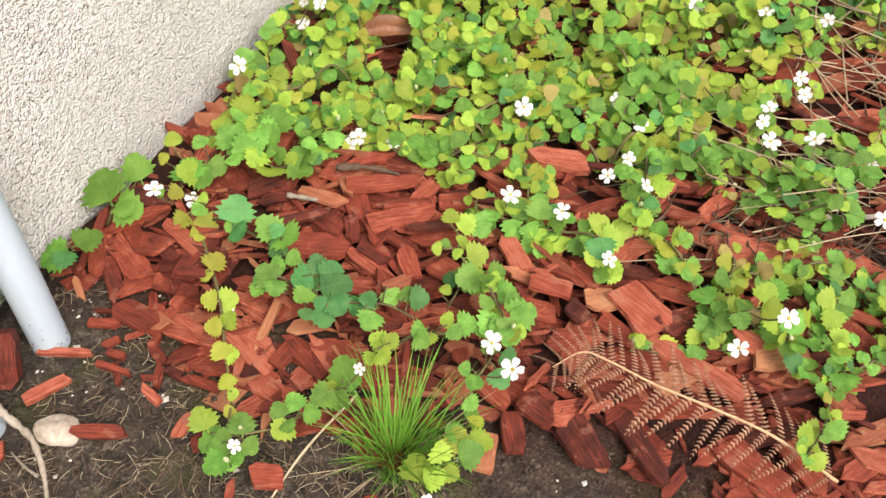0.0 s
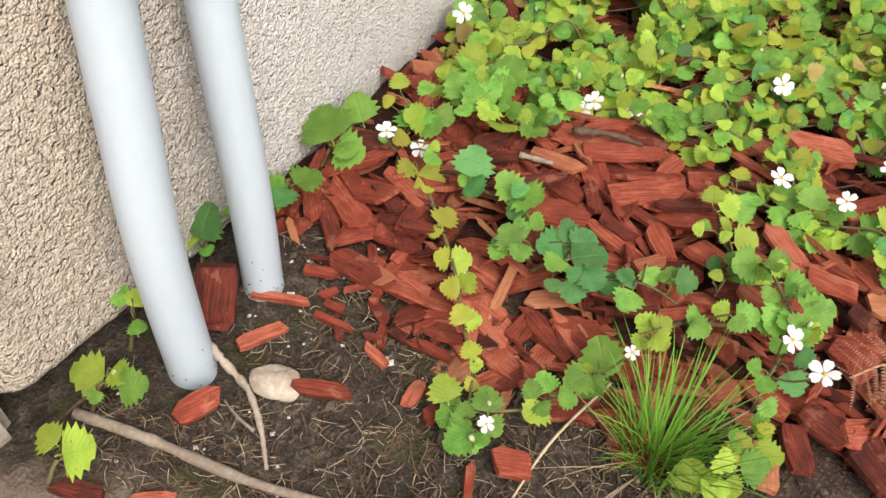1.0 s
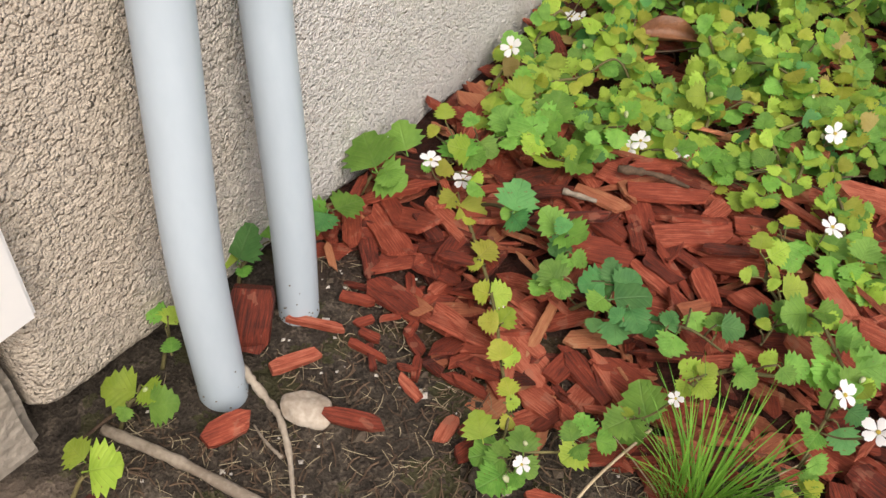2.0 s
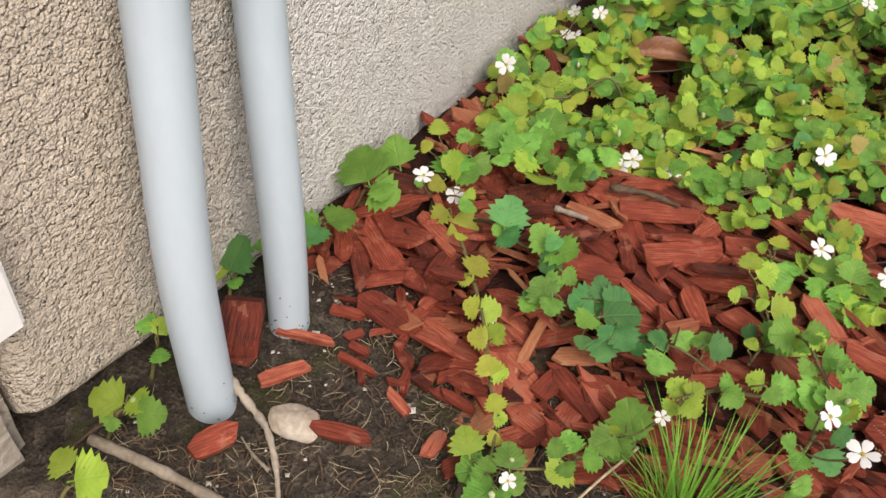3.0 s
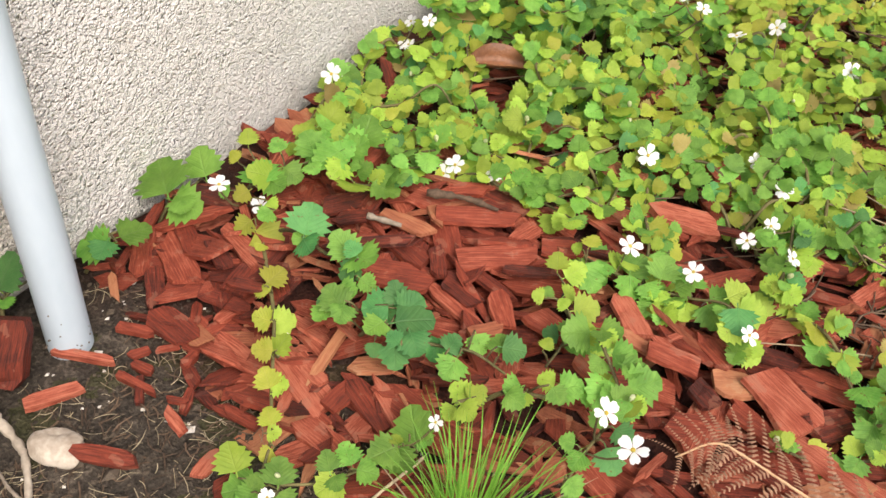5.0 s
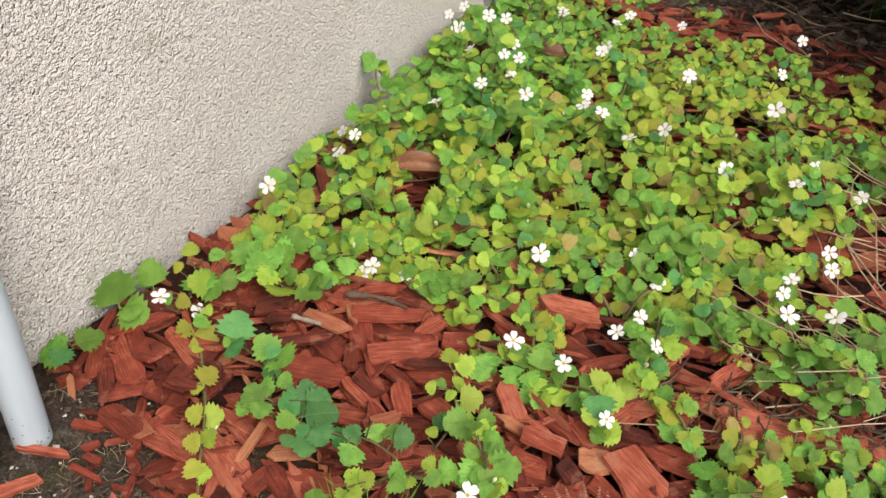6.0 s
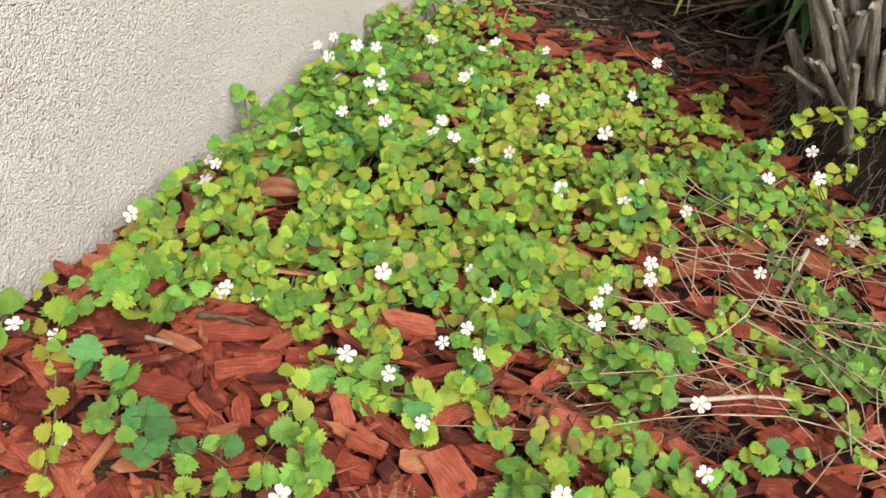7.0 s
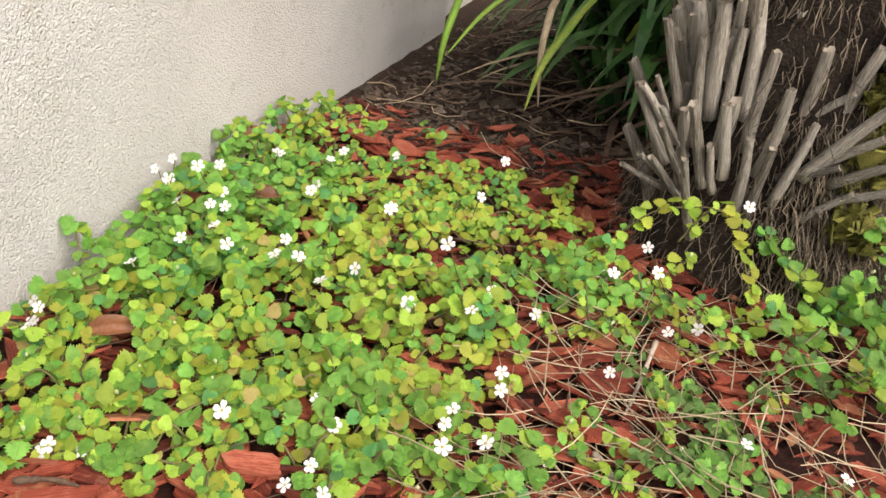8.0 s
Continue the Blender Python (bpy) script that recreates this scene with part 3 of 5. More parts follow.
# flat slabs on top of the open mulch: place, turn, length and width in millimetres, faded or not
for slabs in (((0.213, 0.369, 35, 51, 21, 0), (0.185, 0.393, 31, 54, 16, 0), (0.150, 0.363, 177, 35, 12, 1), (0.142, 0.332, 42, 54, 9, 0), (0.184, 0.344, 123, 27, 10, 0), (0.210, 0.322, 162, 46, 10, 0), (0.207, 0.333, 167, 27, 15, 0), (0.234, 0.331, 131, 28, 14, 0),
               (0.235, 0.310, 51, 21, 10, 1), (0.300, 0.365, 134, 33, 17, 0), (0.320, 0.387, 42, 36, 13, 1), (0.259, 0.455, 23, 30, 19, 0), (0.242, 0.401, 26, 25, 17, 0), (0.236, 0.365, 29, 33, 8, 0), (0.263, 0.333, 165, 23, 18, 0), (0.203, 0.241, 153, 36, 15, 0),
               (0.194, 0.212, 171, 32, 15, 0), (0.188, 0.239, 85, 23, 12, 0)),
              ((0.045, 0.257, 15, 35, 21, 0), (0.067, 0.255, 38, 23, 13, 0), (0.043, 0.312, 22, 35, 20, 0), (0.082, 0.226, 168, 33, 18, 0), (0.165, 0.242, 162, 22, 10, 0), (0.190, 0.420, 1, 39, 19, 0), (0.367, 0.356, 33, 24, 20, 1), (0.393, 0.356, 148, 41, 34, 0),
               (0.304, 0.310, 153, 40, 12, 0), (0.332, 0.345, 2, 29, 16, 0), (0.354, 0.338, 152, 17, 14, 0), (0.118, 0.233, 173, 24, 11, 0), (0.164, 0.222, 108, 23, 7, 0), (0.351, 0.371, 146, 25, 15, 0), (0.221, 0.227, 29, 26, 4, 0), (0.103, 0.266, 18, 22, 9, 0),
               (0.075, 0.274, 154, 25, 10, 0), (0.199, 0.209, 69, 30, 8, 0))):
    for k, (x, y, turn, L, W, pale) in enumerate(slabs):
        big_chip(x, y, turn, L / 1000, W / 1000, 0.0030, (3 - k % 7, k % 5 - 2), 0.016 + 0.0012 * (k % 5) if y > 0.262 else 0.005, bool(pale))
for x, y, turn, L, W, pale in ((0.094, 0.405, 100, 0.034, 0.018, 0), (0.147, 0.487, 30, 0.045, 0.014, 1), (0.189, 0.520, 70, 0.024, 0.024, 0), (0.050, 0.462, 10, 0.045, 0.018, 0),
                               (0.300, 0.475, 20, 0.045, 0.020, 0), (0.250, 0.500, 10, 0.030, 0.014, 1), (0.560, 0.690, 30, 0.055, 0.030, 0), (0.540, 0.620, 160, 0.050, 0.025, 0),
                               (0.130, 1.140, 150, 0.075, 0.040, 0), (0.200, 1.130, 130, 0.055, 0.035, 0), (0.270, 1.120, 60, 0.050, 0.024, 0), (0.610, 0.760, 90, 0.040, 0.030, 1)):
    big_chip(x, y, turn, L, W, 0.006, (8, 6), 0.020, bool(pale))
sliver = random.Random(58)
for k in range(36):
    x, y = sliver.uniform(0.075, 0.185), 0.265 - 0.075 * sliver.random() ** 1.4
    L = sliver.uniform(0.009, 0.024)
    big_chip(x, y - 0.25 * (x - 0.075), sliver.uniform(0, 180), L, L * sliver.uniform(0.25, 0.5), 0.0026, (sliver.gauss(0, 5), sliver.gauss(0, 5)), 0.003, sliver.random() < 0.12, "small red-dyed wood splinter on the soil")


# ---- trailing plants ----
def leaf_shape(r, round_=0.8, teeth=7, cup=0.12):
    n = teeth * 2 + 1
    verts, faces = [], []
    wave = r.uniform(0, 6.28)
    curl = r.uniform(0.0, 0.13)
    lean = r.uniform(-0.06, 0.06)

    def width(s):
        u = s ** 0.74
        return round_ * 0.52 * max(0.0, 1 - (2 * u - 1) ** 2) ** 0.64 * (1.03 - 0.26 * s)

    for i in range(n):
        s = i / (n - 1)
        tooth = 1.0 + (0.21 if i % 2 else -0.13) * (0 < i < n - 1)
        w = width(s) * tooth + (0.012 if 0 < i < n - 1 else 0.0)
        y = 0.16 + 0.84 * s + (0.03 if i % 2 else 0.0)
        zc = -curl * s * s
        lift = cup * w + 0.022 * math.sin(wave + s * 9)
        verts += [(-w, y - 0.07 * w, zc + lift), (lean * math.sin(math.pi * s), y, zc), (w, y - 0.07 * w, zc + lift + 0.02 * math.sin(wave * 2 + s * 8))]
    for i in range(n - 1):
        a, b = i * 3, (i + 1) * 3
        faces += [(a, a + 1, b + 1, b), (a + 1, a + 2, b + 2, b + 1)]
    o = len(verts)
    verts += [(-0.022, 0, 0), (0.022, 0, 0), (0.016, 0.17, 0.0), (-0.016, 0.17, 0.0), (0, 0, -0.03), (0, 0.17, -0.02)]
    faces += [(o, o + 1, o + 2, o + 3), (o, o + 3, o + 5, o + 4), (o + 1, o + 4, o + 5, o + 2)]
    return verts, faces


leaf_rng = random.Random(3)
LEAF_SHAPES = [leaf_shape(leaf_rng, leaf_rng.uniform(0.86, 1.08), leaf_rng.choice((5, 5, 6)), leaf_rng.uniform(-0.10, 0.16)) for _ in range(9)]
NARROW_SHAPES = [leaf_shape(leaf_rng, leaf_rng.uniform(0.5, 0.68), 5, leaf_rng.uniform(-0.1, 0.25)) for _ in range(5)]
LEAVES = {}
for key, mats, shapes in (("green", LEAF_GREEN, LEAF_SHAPES), ("deep", LEAF_DEEP, LEAF_SHAPES), ("lime", LEAF_LIME, LEAF_SHAPES), ("yellow", LEAF_YELLOW, LEAF_SHAPES),
                          ("tan", LEAF_TAN, LEAF_SHAPES), ("olive", LEAF_OLIVE, NARROW_SHAPES)):
    LEAVES[key] = [with_grain(data_of("leaf", v, f, mats), v) for v, f in shapes]
LEAF_MATS = {"green": LEAF_GREEN, "deep": LEAF_DEEP, "lime": LEAF_LIME, "yellow": LEAF_YELLOW, "tan": LEAF_TAN, "olive": LEAF_OLIVE}

PLANTS = []


# the blades turn from the wall towards the open side
TO_LIGHT = Matrix.Rotation(radians(26), 4, "X") @ Matrix.Rotation(radians(7), 4, "Y")


def leaf_on(plant, r, at, heading, size, kinds, heap=None, spread=17):
    key = r.choices([k for k, _ in kinds], [w for _, w in kinds])[0]
    m = Matrix.Translation(at) @ TO_LIGHT @ Matrix.Rotation(heading - math.pi / 2, 4, "Z") @ Matrix.Rotation(radians(r.gauss(5, spread)), 4, "X") @ Matrix.Rotation(radians(r.gauss(0, spread)), 4, "Y") @ Matrix.Diagonal((size, size, size, 1))
    if heap is None:
        part("leaf", r.choice(LEAVES[key]), plant, m)
    else:
        heap.append((key, r.choice(LEAF_SHAPES), m))


def heaped_leaves(plant, heap):
    """The small far leaves of one plant as one mesh."""
    keys = sorted({k for k, _, _ in heap})
    verts, faces, grain, which = [], [], [], []
    for key, (v, f), m in heap:
        o = len(verts)
        verts += [m @ Vector(q) for q in v]
        grain += v
        faces += [tuple(i + o for i in face) for face in f]
        which += [keys.index(key)] * len(f)
    me = with_grain(data_of("foliage", verts, faces, [LEAF_MATS[k] for k in keys]), grain)
    me.polygons.foreach_set("material_index", which)
    tagged(part("foliage", me, plant), kind="stuff")


def trailing_plant(points, kinds, size, label, gap=0.016, seed=0, lifts=0.03, tuft=False, stem=0.0011, name="trailing_plant", far=False):
    """A creeping stem with pairs of toothed leaves."""
    r = random.Random(seed * 77 + 5)
    size *= 0.85
    pts = [Vector(p) if len(p) == 3 else Vector((p[0], p[1], hill(p[0], p[1]) + lifts * r.uniform(0.5, 1.0))) for p in points]
    if len(points[0]) == 2:
        pts[0].z = hill(pts[0].x, pts[0].y) + 0.004
    line = smooth_path(pts, 11)
    root = empty(name, *pts[0])
    heap = [] if far else None
    v, f = tube(line, [stem * (1.25 - 0.6 * i / len(line)) for i in range(len(line))], 5)
    part("stem", data_of("stem", v, f, STEM), root)
    since, turn = 0.0, r.random() < 0.5
    for i in range(1, len(line)):
        d = line[i] - line[i - 1]
        since += d.length
        if since < gap * r.uniform(0.75, 1.2):
            continue
        since, turn = 0.0, not turn
        head = math.atan2(d.y, d.x)
        for sgn in (-1, 1):
            if r.random() < 0.07:
                continue
            s = size * r.uniform(0.55, 1.25)
            off = Vector((0, 0, r.uniform(-0.002, 0.008)))
            h = head + sgn * (radians(r.uniform(45, 95)) if turn else radians(r.uniform(15, 60)))
            leaf_on(root, r, line[i] + off, h, s, kinds, heap)
    for k in range(4 if tuft else 2):
        leaf_on(root, r, line[-1] + Vector((0, 0, 0.003 + 0.002 * k)), math.atan2(d.y, d.x) + r.uniform(-1.4, 1.4), size * r.uniform(0.5, 0.85), kinds, heap)
    if far:
        heaped_leaves(root, heap)
    PLANTS.append((root, line, len(root.children)))
    tagged(root, label, "ground cover plant", "trailing ground cover")
    return root


def placed_plant(points, leaves, kinds, label, high, seed, big=0.82):
    """A creeping stem whose leaves stand at known places: foot of the leaf, heading in degrees, length in millimetres."""
    r = random.Random(seed * 77 + 5)
    pts = [Vector((x, y, hill(x, y) + high * (0.15 if k == 0 else r.uniform(0.7, 1.0)))) for k, (x, y) in enumerate(points)]
    line = smooth_path(pts, 8)
    root = empty("trailing_plant", *pts[0])
    pieces = [tube(line, [0.0011 * (1.25 - 0.6 * i / len(line)) for i in range(len(line))], 5)]
    for x, y, head, mm in leaves:
        at = Vector((max(x, 0.008), y, hill(x, y) + high * r.uniform(0.9, 1.25)))
        near = min(line, key=lambda q: (q - at).length)
        pieces.append(tube([near, (near + at) / 2 + Vector((0, 0, 0.002)), at], 0.0006, 4))
        leaf_on(root, r, at, radians(head), mm * 0.001 * big, kinds, None, 13)
    part("stem", data_of("stem", *join(pieces), STEM), root)
    PLANTS.append((root, line, len(root.children)))
    tagged(root, label, "ground cover plant", "trailing ground cover")


GREENS = (("green", 6), ("deep", 0.7), ("lime", 2.3))
DEEPS = (("deep", 6), ("green", 3))
LIMES = (("lime", 6), ("yellow", 2), ("green", 2))
FADED = (("lime", 6), ("yellow", 3), ("tan", 0.9), ("green", 3))
MIXED = (("green", 5), ("lime", 5), ("yellow", 1.5), ("deep", 0.6), ("tan", 0.25))

# runners that stand apart on the open mulch
trailing_plant([(0.285, 0.345), (0.292, 0.318), (0.308, 0.300), (0.322, 0.284)], GREENS, 0.020, "fresh green leafy runner on red mulch", 0.010, 9, 0.045, True)
trailing_plant([(0.244, 0.418), (0.268, 0.398), (0.296, 0.392), (0.325, 0.394), (0.349, 0.388), (0.362, 0.374)], GREENS, 0.0200, "green flowering runner bordering the open mulch", 0.008, 10, 0.044, True)
trailing_plant([(0.040, 0.372), (0.060, 0.390), (0.085, 0.384), (0.106, 0.370), (0.128, 0.386)], GREENS, 0.024, "green leafy runner along the bed's wall side", 0.010, 14, 0.042, True)
trailing_plant([(0.070, 0.402), (0.095, 0.412), (0.115, 0.415), (0.138, 0.418)], GREENS, 0.022, "green runner with rounded toothed leaves", 0.010, 15, 0.040)
trailing_plant([(0.140, 0.428), (0.165, 0.428), (0.190, 0.426), (0.216, 0.432), (0.240, 0.422)], MIXED, 0.0195, "small-leaved green runner with white flowers", 0.010, 16, 0.036)
trailing_plant([(0.360, 0.405), (0.384, 0.418), (0.405, 0.407), (0.427, 0.384), (0.448, 0.370)], MIXED, 0.0185, "fresh green runner crossing toward the fern frond", 0.010, 17, 0.032)
trailing_plant([(0.425, 0.370), (0.452, 0.362), (0.472, 0.372), (0.486, 0.356)], GREENS, 0.0195, "green flowering shoot near the dry fern", 0.010, 18, 0.045, True)
trailing_plant([(0.500, 0.430), (0.512, 0.405), (0.500, 0.380), (0.518, 0.366)], GREENS, 0.019, "green runner at the edge of the open mulch", 0.010, 19, 0.034, True)
trailing_plant([(0.300, 0.176), (0.305, 0.190), (0.316, 0.205), (0.318, 0.225)], LIMES, 0.020, "pale green shoots beside the grass tuft", 0.013, 20, 0.022, True)
trailing_plant([(0.388, 0.324), (0.394, 0.328)], GREENS, 0.012, "tiny green seedling beside the fern frond", 0.006, 21, 0.014, True)
HUG = "green and lime runner hugging the stucco wall"
trailing_plant([(0.050, 0.360), (0.058, 0.385), (0.050, 0.410), (0.060, 0.435)], MIXED, 0.019, HUG, 0.009, 27, 0.034, True)
trailing_plant([(0.024, 0.425), (0.030, 0.450), (0.024, 0.475), (0.034, 0.500)], MIXED, 0.018, HUG, 0.009, 28, 0.034, True)
trailing_plant([(0.075, 0.425), (0.066, 0.450), (0.076, 0.475), (0.070, 0.500)], MIXED, 0.018, HUG, 0.010, 29, 0.030, True)
trailing_plant([(0.100, 0.440), (0.120, 0.455), (0.140, 0.452), (0.165, 0.462)], MIXED, 0.018, "green runner over the mulch near the wall", 0.010, 30, 0.030, True)

# runners whose single leaves can be told apart
placed_plant([(0.065, 0.311), (0.086, 0.299), (0.114, 0.272), (0.131, 0.254), (0.148, 0.232), (0.160, 0.215), (0.175, 0.196), (0.182, 0.185), (0.187, 0.171)],
             [(0.076, 0.306, -110, 18), (0.078, 0.300, 0, 27), (0.094, 0.292, -79, 10), (0.114, 0.267, 81, 20), (0.120, 0.267, -162, 15), (0.134, 0.251, -159, 17), (0.131, 0.249, 35, 19), (0.152, 0.230, -155, 17),
             (0.150, 0.228, 86, 18), (0.165, 0.209, 140, 17), (0.160, 0.212, 23, 15), (0.179, 0.192, 138, 14), (0.176, 0.189, 32, 11), (0.184, 0.187, -108, 11)],
             (("yellow", 5), ("lime", 5)), "slim trailing runner with yellow-green toothed leaves", 0.022, 1)
placed_plant([(0.182, 0.185), (0.187, 0.176), (0.192, 0.165), (0.199, 0.155)],
             [(0.179, 0.166, 135, 22), (0.199, 0.170, 121, 20), (0.190, 0.171, -139, 24), (0.191, 0.168, -115, 17), (0.188, 0.164, 96, 12), (0.196, 0.173, -27, 16), (0.195, 0.163, -67, 15), (0.196, 0.159, -123, 20),
             (0.197, 0.162, -24, 12)],
             (("green", 5), ("lime", 4)), "bright green trailing tip on bare soil", 0.016, 2)
placed_plant([(0.073, 0.312), (0.102, 0.308), (0.130, 0.304), (0.151, 0.302), (0.163, 0.281), (0.172, 0.276)],
             [(0.118, 0.298, 103, 29), (0.124, 0.306, -147, 20), (0.116, 0.300, -33, 22), (0.149, 0.306, 159, 26), (0.154, 0.302, 153, 15), (0.144, 0.309, -7, 28), (0.154, 0.304, -107, 19), (0.156, 0.270, -90, 16),
             (0.167, 0.268, 150, 22), (0.153, 0.280, 8, 18), (0.160, 0.292, -4, 16), (0.166, 0.271, -69, 17), (0.189, 0.284, -144, 22), (0.181, 0.290, -53, 20), (0.193, 0.285, 135, 20)],
             DEEPS, "deep green trailing runner across the red mulch", 0.03, 3)
placed_plant([(0.172, 0.276), (0.185, 0.270), (0.197, 0.271), (0.217, 0.279), (0.239, 0.283), (0.259, 0.284)],
             [(0.199, 0.284, 106, 20), (0.193, 0.272, 36, 31), (0.193, 0.280, 58, 22), (0.192, 0.272, -107, 20), (0.191, 0.263, -66, 12), (0.201, 0.267, -61, 20), (0.205, 0.273, -41, 21), (0.207, 0.263, 169, 12),
             (0.221, 0.286, -96, 19), (0.228, 0.273, 87, 18), (0.234, 0.278, -93, 20), (0.234, 0.294, -43, 17), (0.252, 0.288, 109, 17), (0.250, 0.289, 18, 19), (0.156, 0.270, -173, 9)],
             DEEPS, "deep green leafy runner with overlapping leaves on mulch", 0.03, 4)
placed_plant([(0.241, 0.239), (0.237, 0.224), (0.229, 0.210), (0.221, 0.197), (0.214, 0.185), (0.198, 0.173)],
             [(0.222, 0.190, -117, 19), (0.217, 0.186, 132, 15), (0.222, 0.197, 140, 18), (0.235, 0.221, -125, 23), (0.223, 0.195, 17, 16), (0.217, 0.188, -37, 12), (0.230, 0.218, -35, 22), (0.243, 0.222, 129, 29),
             (0.235, 0.227, 14, 15), (0.234, 0.218, 140, 9)],
             GREENS, "green trailing runner reaching over bare soil", 0.02, 7)
placed_plant([(0.262, 0.411), (0.263, 0.385), (0.262, 0.354), (0.274, 0.340), (0.277, 0.319), (0.275, 0.300)],
             [(0.253, 0.363, 117, 16), (0.257, 0.360, 60, 22), (0.256, 0.341, -162, 11), (0.254, 0.346, 95, 10), (0.263, 0.348, 65, 14), (0.260, 0.382, -36, 27), (0.266, 0.382, 17, 20), (0.271, 0.336, 159, 10),
             (0.271, 0.338, 39, 23), (0.274, 0.324, -160, 14), (0.277, 0.317, 90, 15), (0.285, 0.314, 80, 17), (0.271, 0.300, 85, 11), (0.260, 0.394, 87, 15), (0.257, 0.399, -173, 10)],
             MIXED, "fresh green runner with small toothed leaves", 0.028, 8)
placed_plant([(0.245, 0.255), (0.265, 0.264), (0.285, 0.280), (0.305, 0.290), (0.316, 0.275), (0.314, 0.252), (0.312, 0.230)],
             [(0.287, 0.285, -165, 14), (0.287, 0.279, 32, 18), (0.285, 0.272, -24, 14), (0.274, 0.270, -129, 17), (0.267, 0.258, -13, 16), (0.255, 0.251, 176, 16), (0.254, 0.246, 67, 15), (0.250, 0.242, -90, 13),
             (0.253, 0.237, -23, 15), (0.308, 0.292, 79, 15), (0.307, 0.289, -138, 14), (0.315, 0.280, 62, 17), (0.315, 0.274, -114, 13), (0.320, 0.267, -14, 15), (0.322, 0.278, 54, 10), (0.314, 0.251, -102, 15),
             (0.310, 0.250, -167, 11), (0.312, 0.228, -22, 13), (0.320, 0.260, -45, 19), (0.275, 0.273, -86, 12)],
             GREENS, "leafy green trailing shoots beside the grass tuft", 0.04, 5)
placed_plant([(0.015, 0.286), (0.018, 0.295), (0.018, 0.311), (0.020, 0.325)],
             [(0.029, 0.284, 141, 33), (0.021, 0.289, 8, 25), (0.029, 0.291, -32, 16), (0.032, 0.314, 136, 25)],
             GREENS, "large-leaved green shoots against the stucco wall", 0.024, 12, 1.0)
placed_plant([(0.009, 0.231), (0.016, 0.246), (0.018, 0.254)],
             [(0.026, 0.244, -143, 25), (0.022, 0.245, 62, 23), (0.023, 0.242, -74, 16)],
             GREENS, "pair of fresh green shoots against the stucco wall", 0.024, 11, 1.0)
placed_plant([(0.061, 0.306), (0.055, 0.327), (0.058, 0.345), (0.070, 0.371), (0.067, 0.394), (0.083, 0.412)],
             [(0.065, 0.324, 123, 32), (0.041, 0.344, 126, 18), (0.042, 0.333, 155, 13), (0.068, 0.339, -150, 26), (0.063, 0.333, 0, 21), (0.063, 0.348, -9, 22), (0.077, 0.359, -28, 16), (0.079, 0.368, 145, 29),
             (0.072, 0.372, 88, 24), (0.054, 0.312, -151, 12), (0.063, 0.320, -117, 16), (0.080, 0.312, -11, 12), (0.092, 0.306, -108, 15), (0.069, 0.388, 6, 23), (0.095, 0.391, 98, 31), (0.054, 0.361, 144, 15),
             (0.061, 0.397, 71, 28)],
             (("green", 6), ("lime", 3), ("yellow", 1.4)), "green and yellow flowering shoot near the wall", 0.032, 13)
placed_plant([(0.024, 0.074), (0.028, 0.082), (0.031, 0.088)],
             [(0.030, 0.088, -158, 19), (0.027, 0.090, 0, 13), (0.027, 0.080, -72, 8), (0.036, 0.083, 34, 17)],
             (("green", 2), ("lime", 3)), "pale green weed seedling at the foot of the wall", 0.024, 22, 1.12)
placed_plant([(0.014, 0.112), (0.014, 0.119), (0.012, 0.125)],
             [(0.007, 0.127, -162, 11), (0.011, 0.122, 108, 11), (0.024, 0.113, 135, 9)],
             GREENS, "pale green weed seedling at the foot of the wall", 0.024, 23, 1.12)
placed_plant([(0.034, 0.036), (0.038, 0.042), (0.040, 0.047)],
             [(0.042, 0.042, 40, 20), (0.036, 0.048, 171, 14)],
             (("green", 2), ("lime", 3)), "pale green weed seedling at the foot of the wall", 0.024, 24, 1.12)
placed_plant([(0.012, 0.172), (0.009, 0.180), (0.008, 0.196)],
             [(0.004, 0.182, 172, 16), (0.009, 0.177, 98, 23), (0.008, 0.183, -45, 9), (-0.004, 0.205, 120, 12)],
             GREENS, "pale green weed seedling at the foot of the wall", 0.024, 25, 1.12)

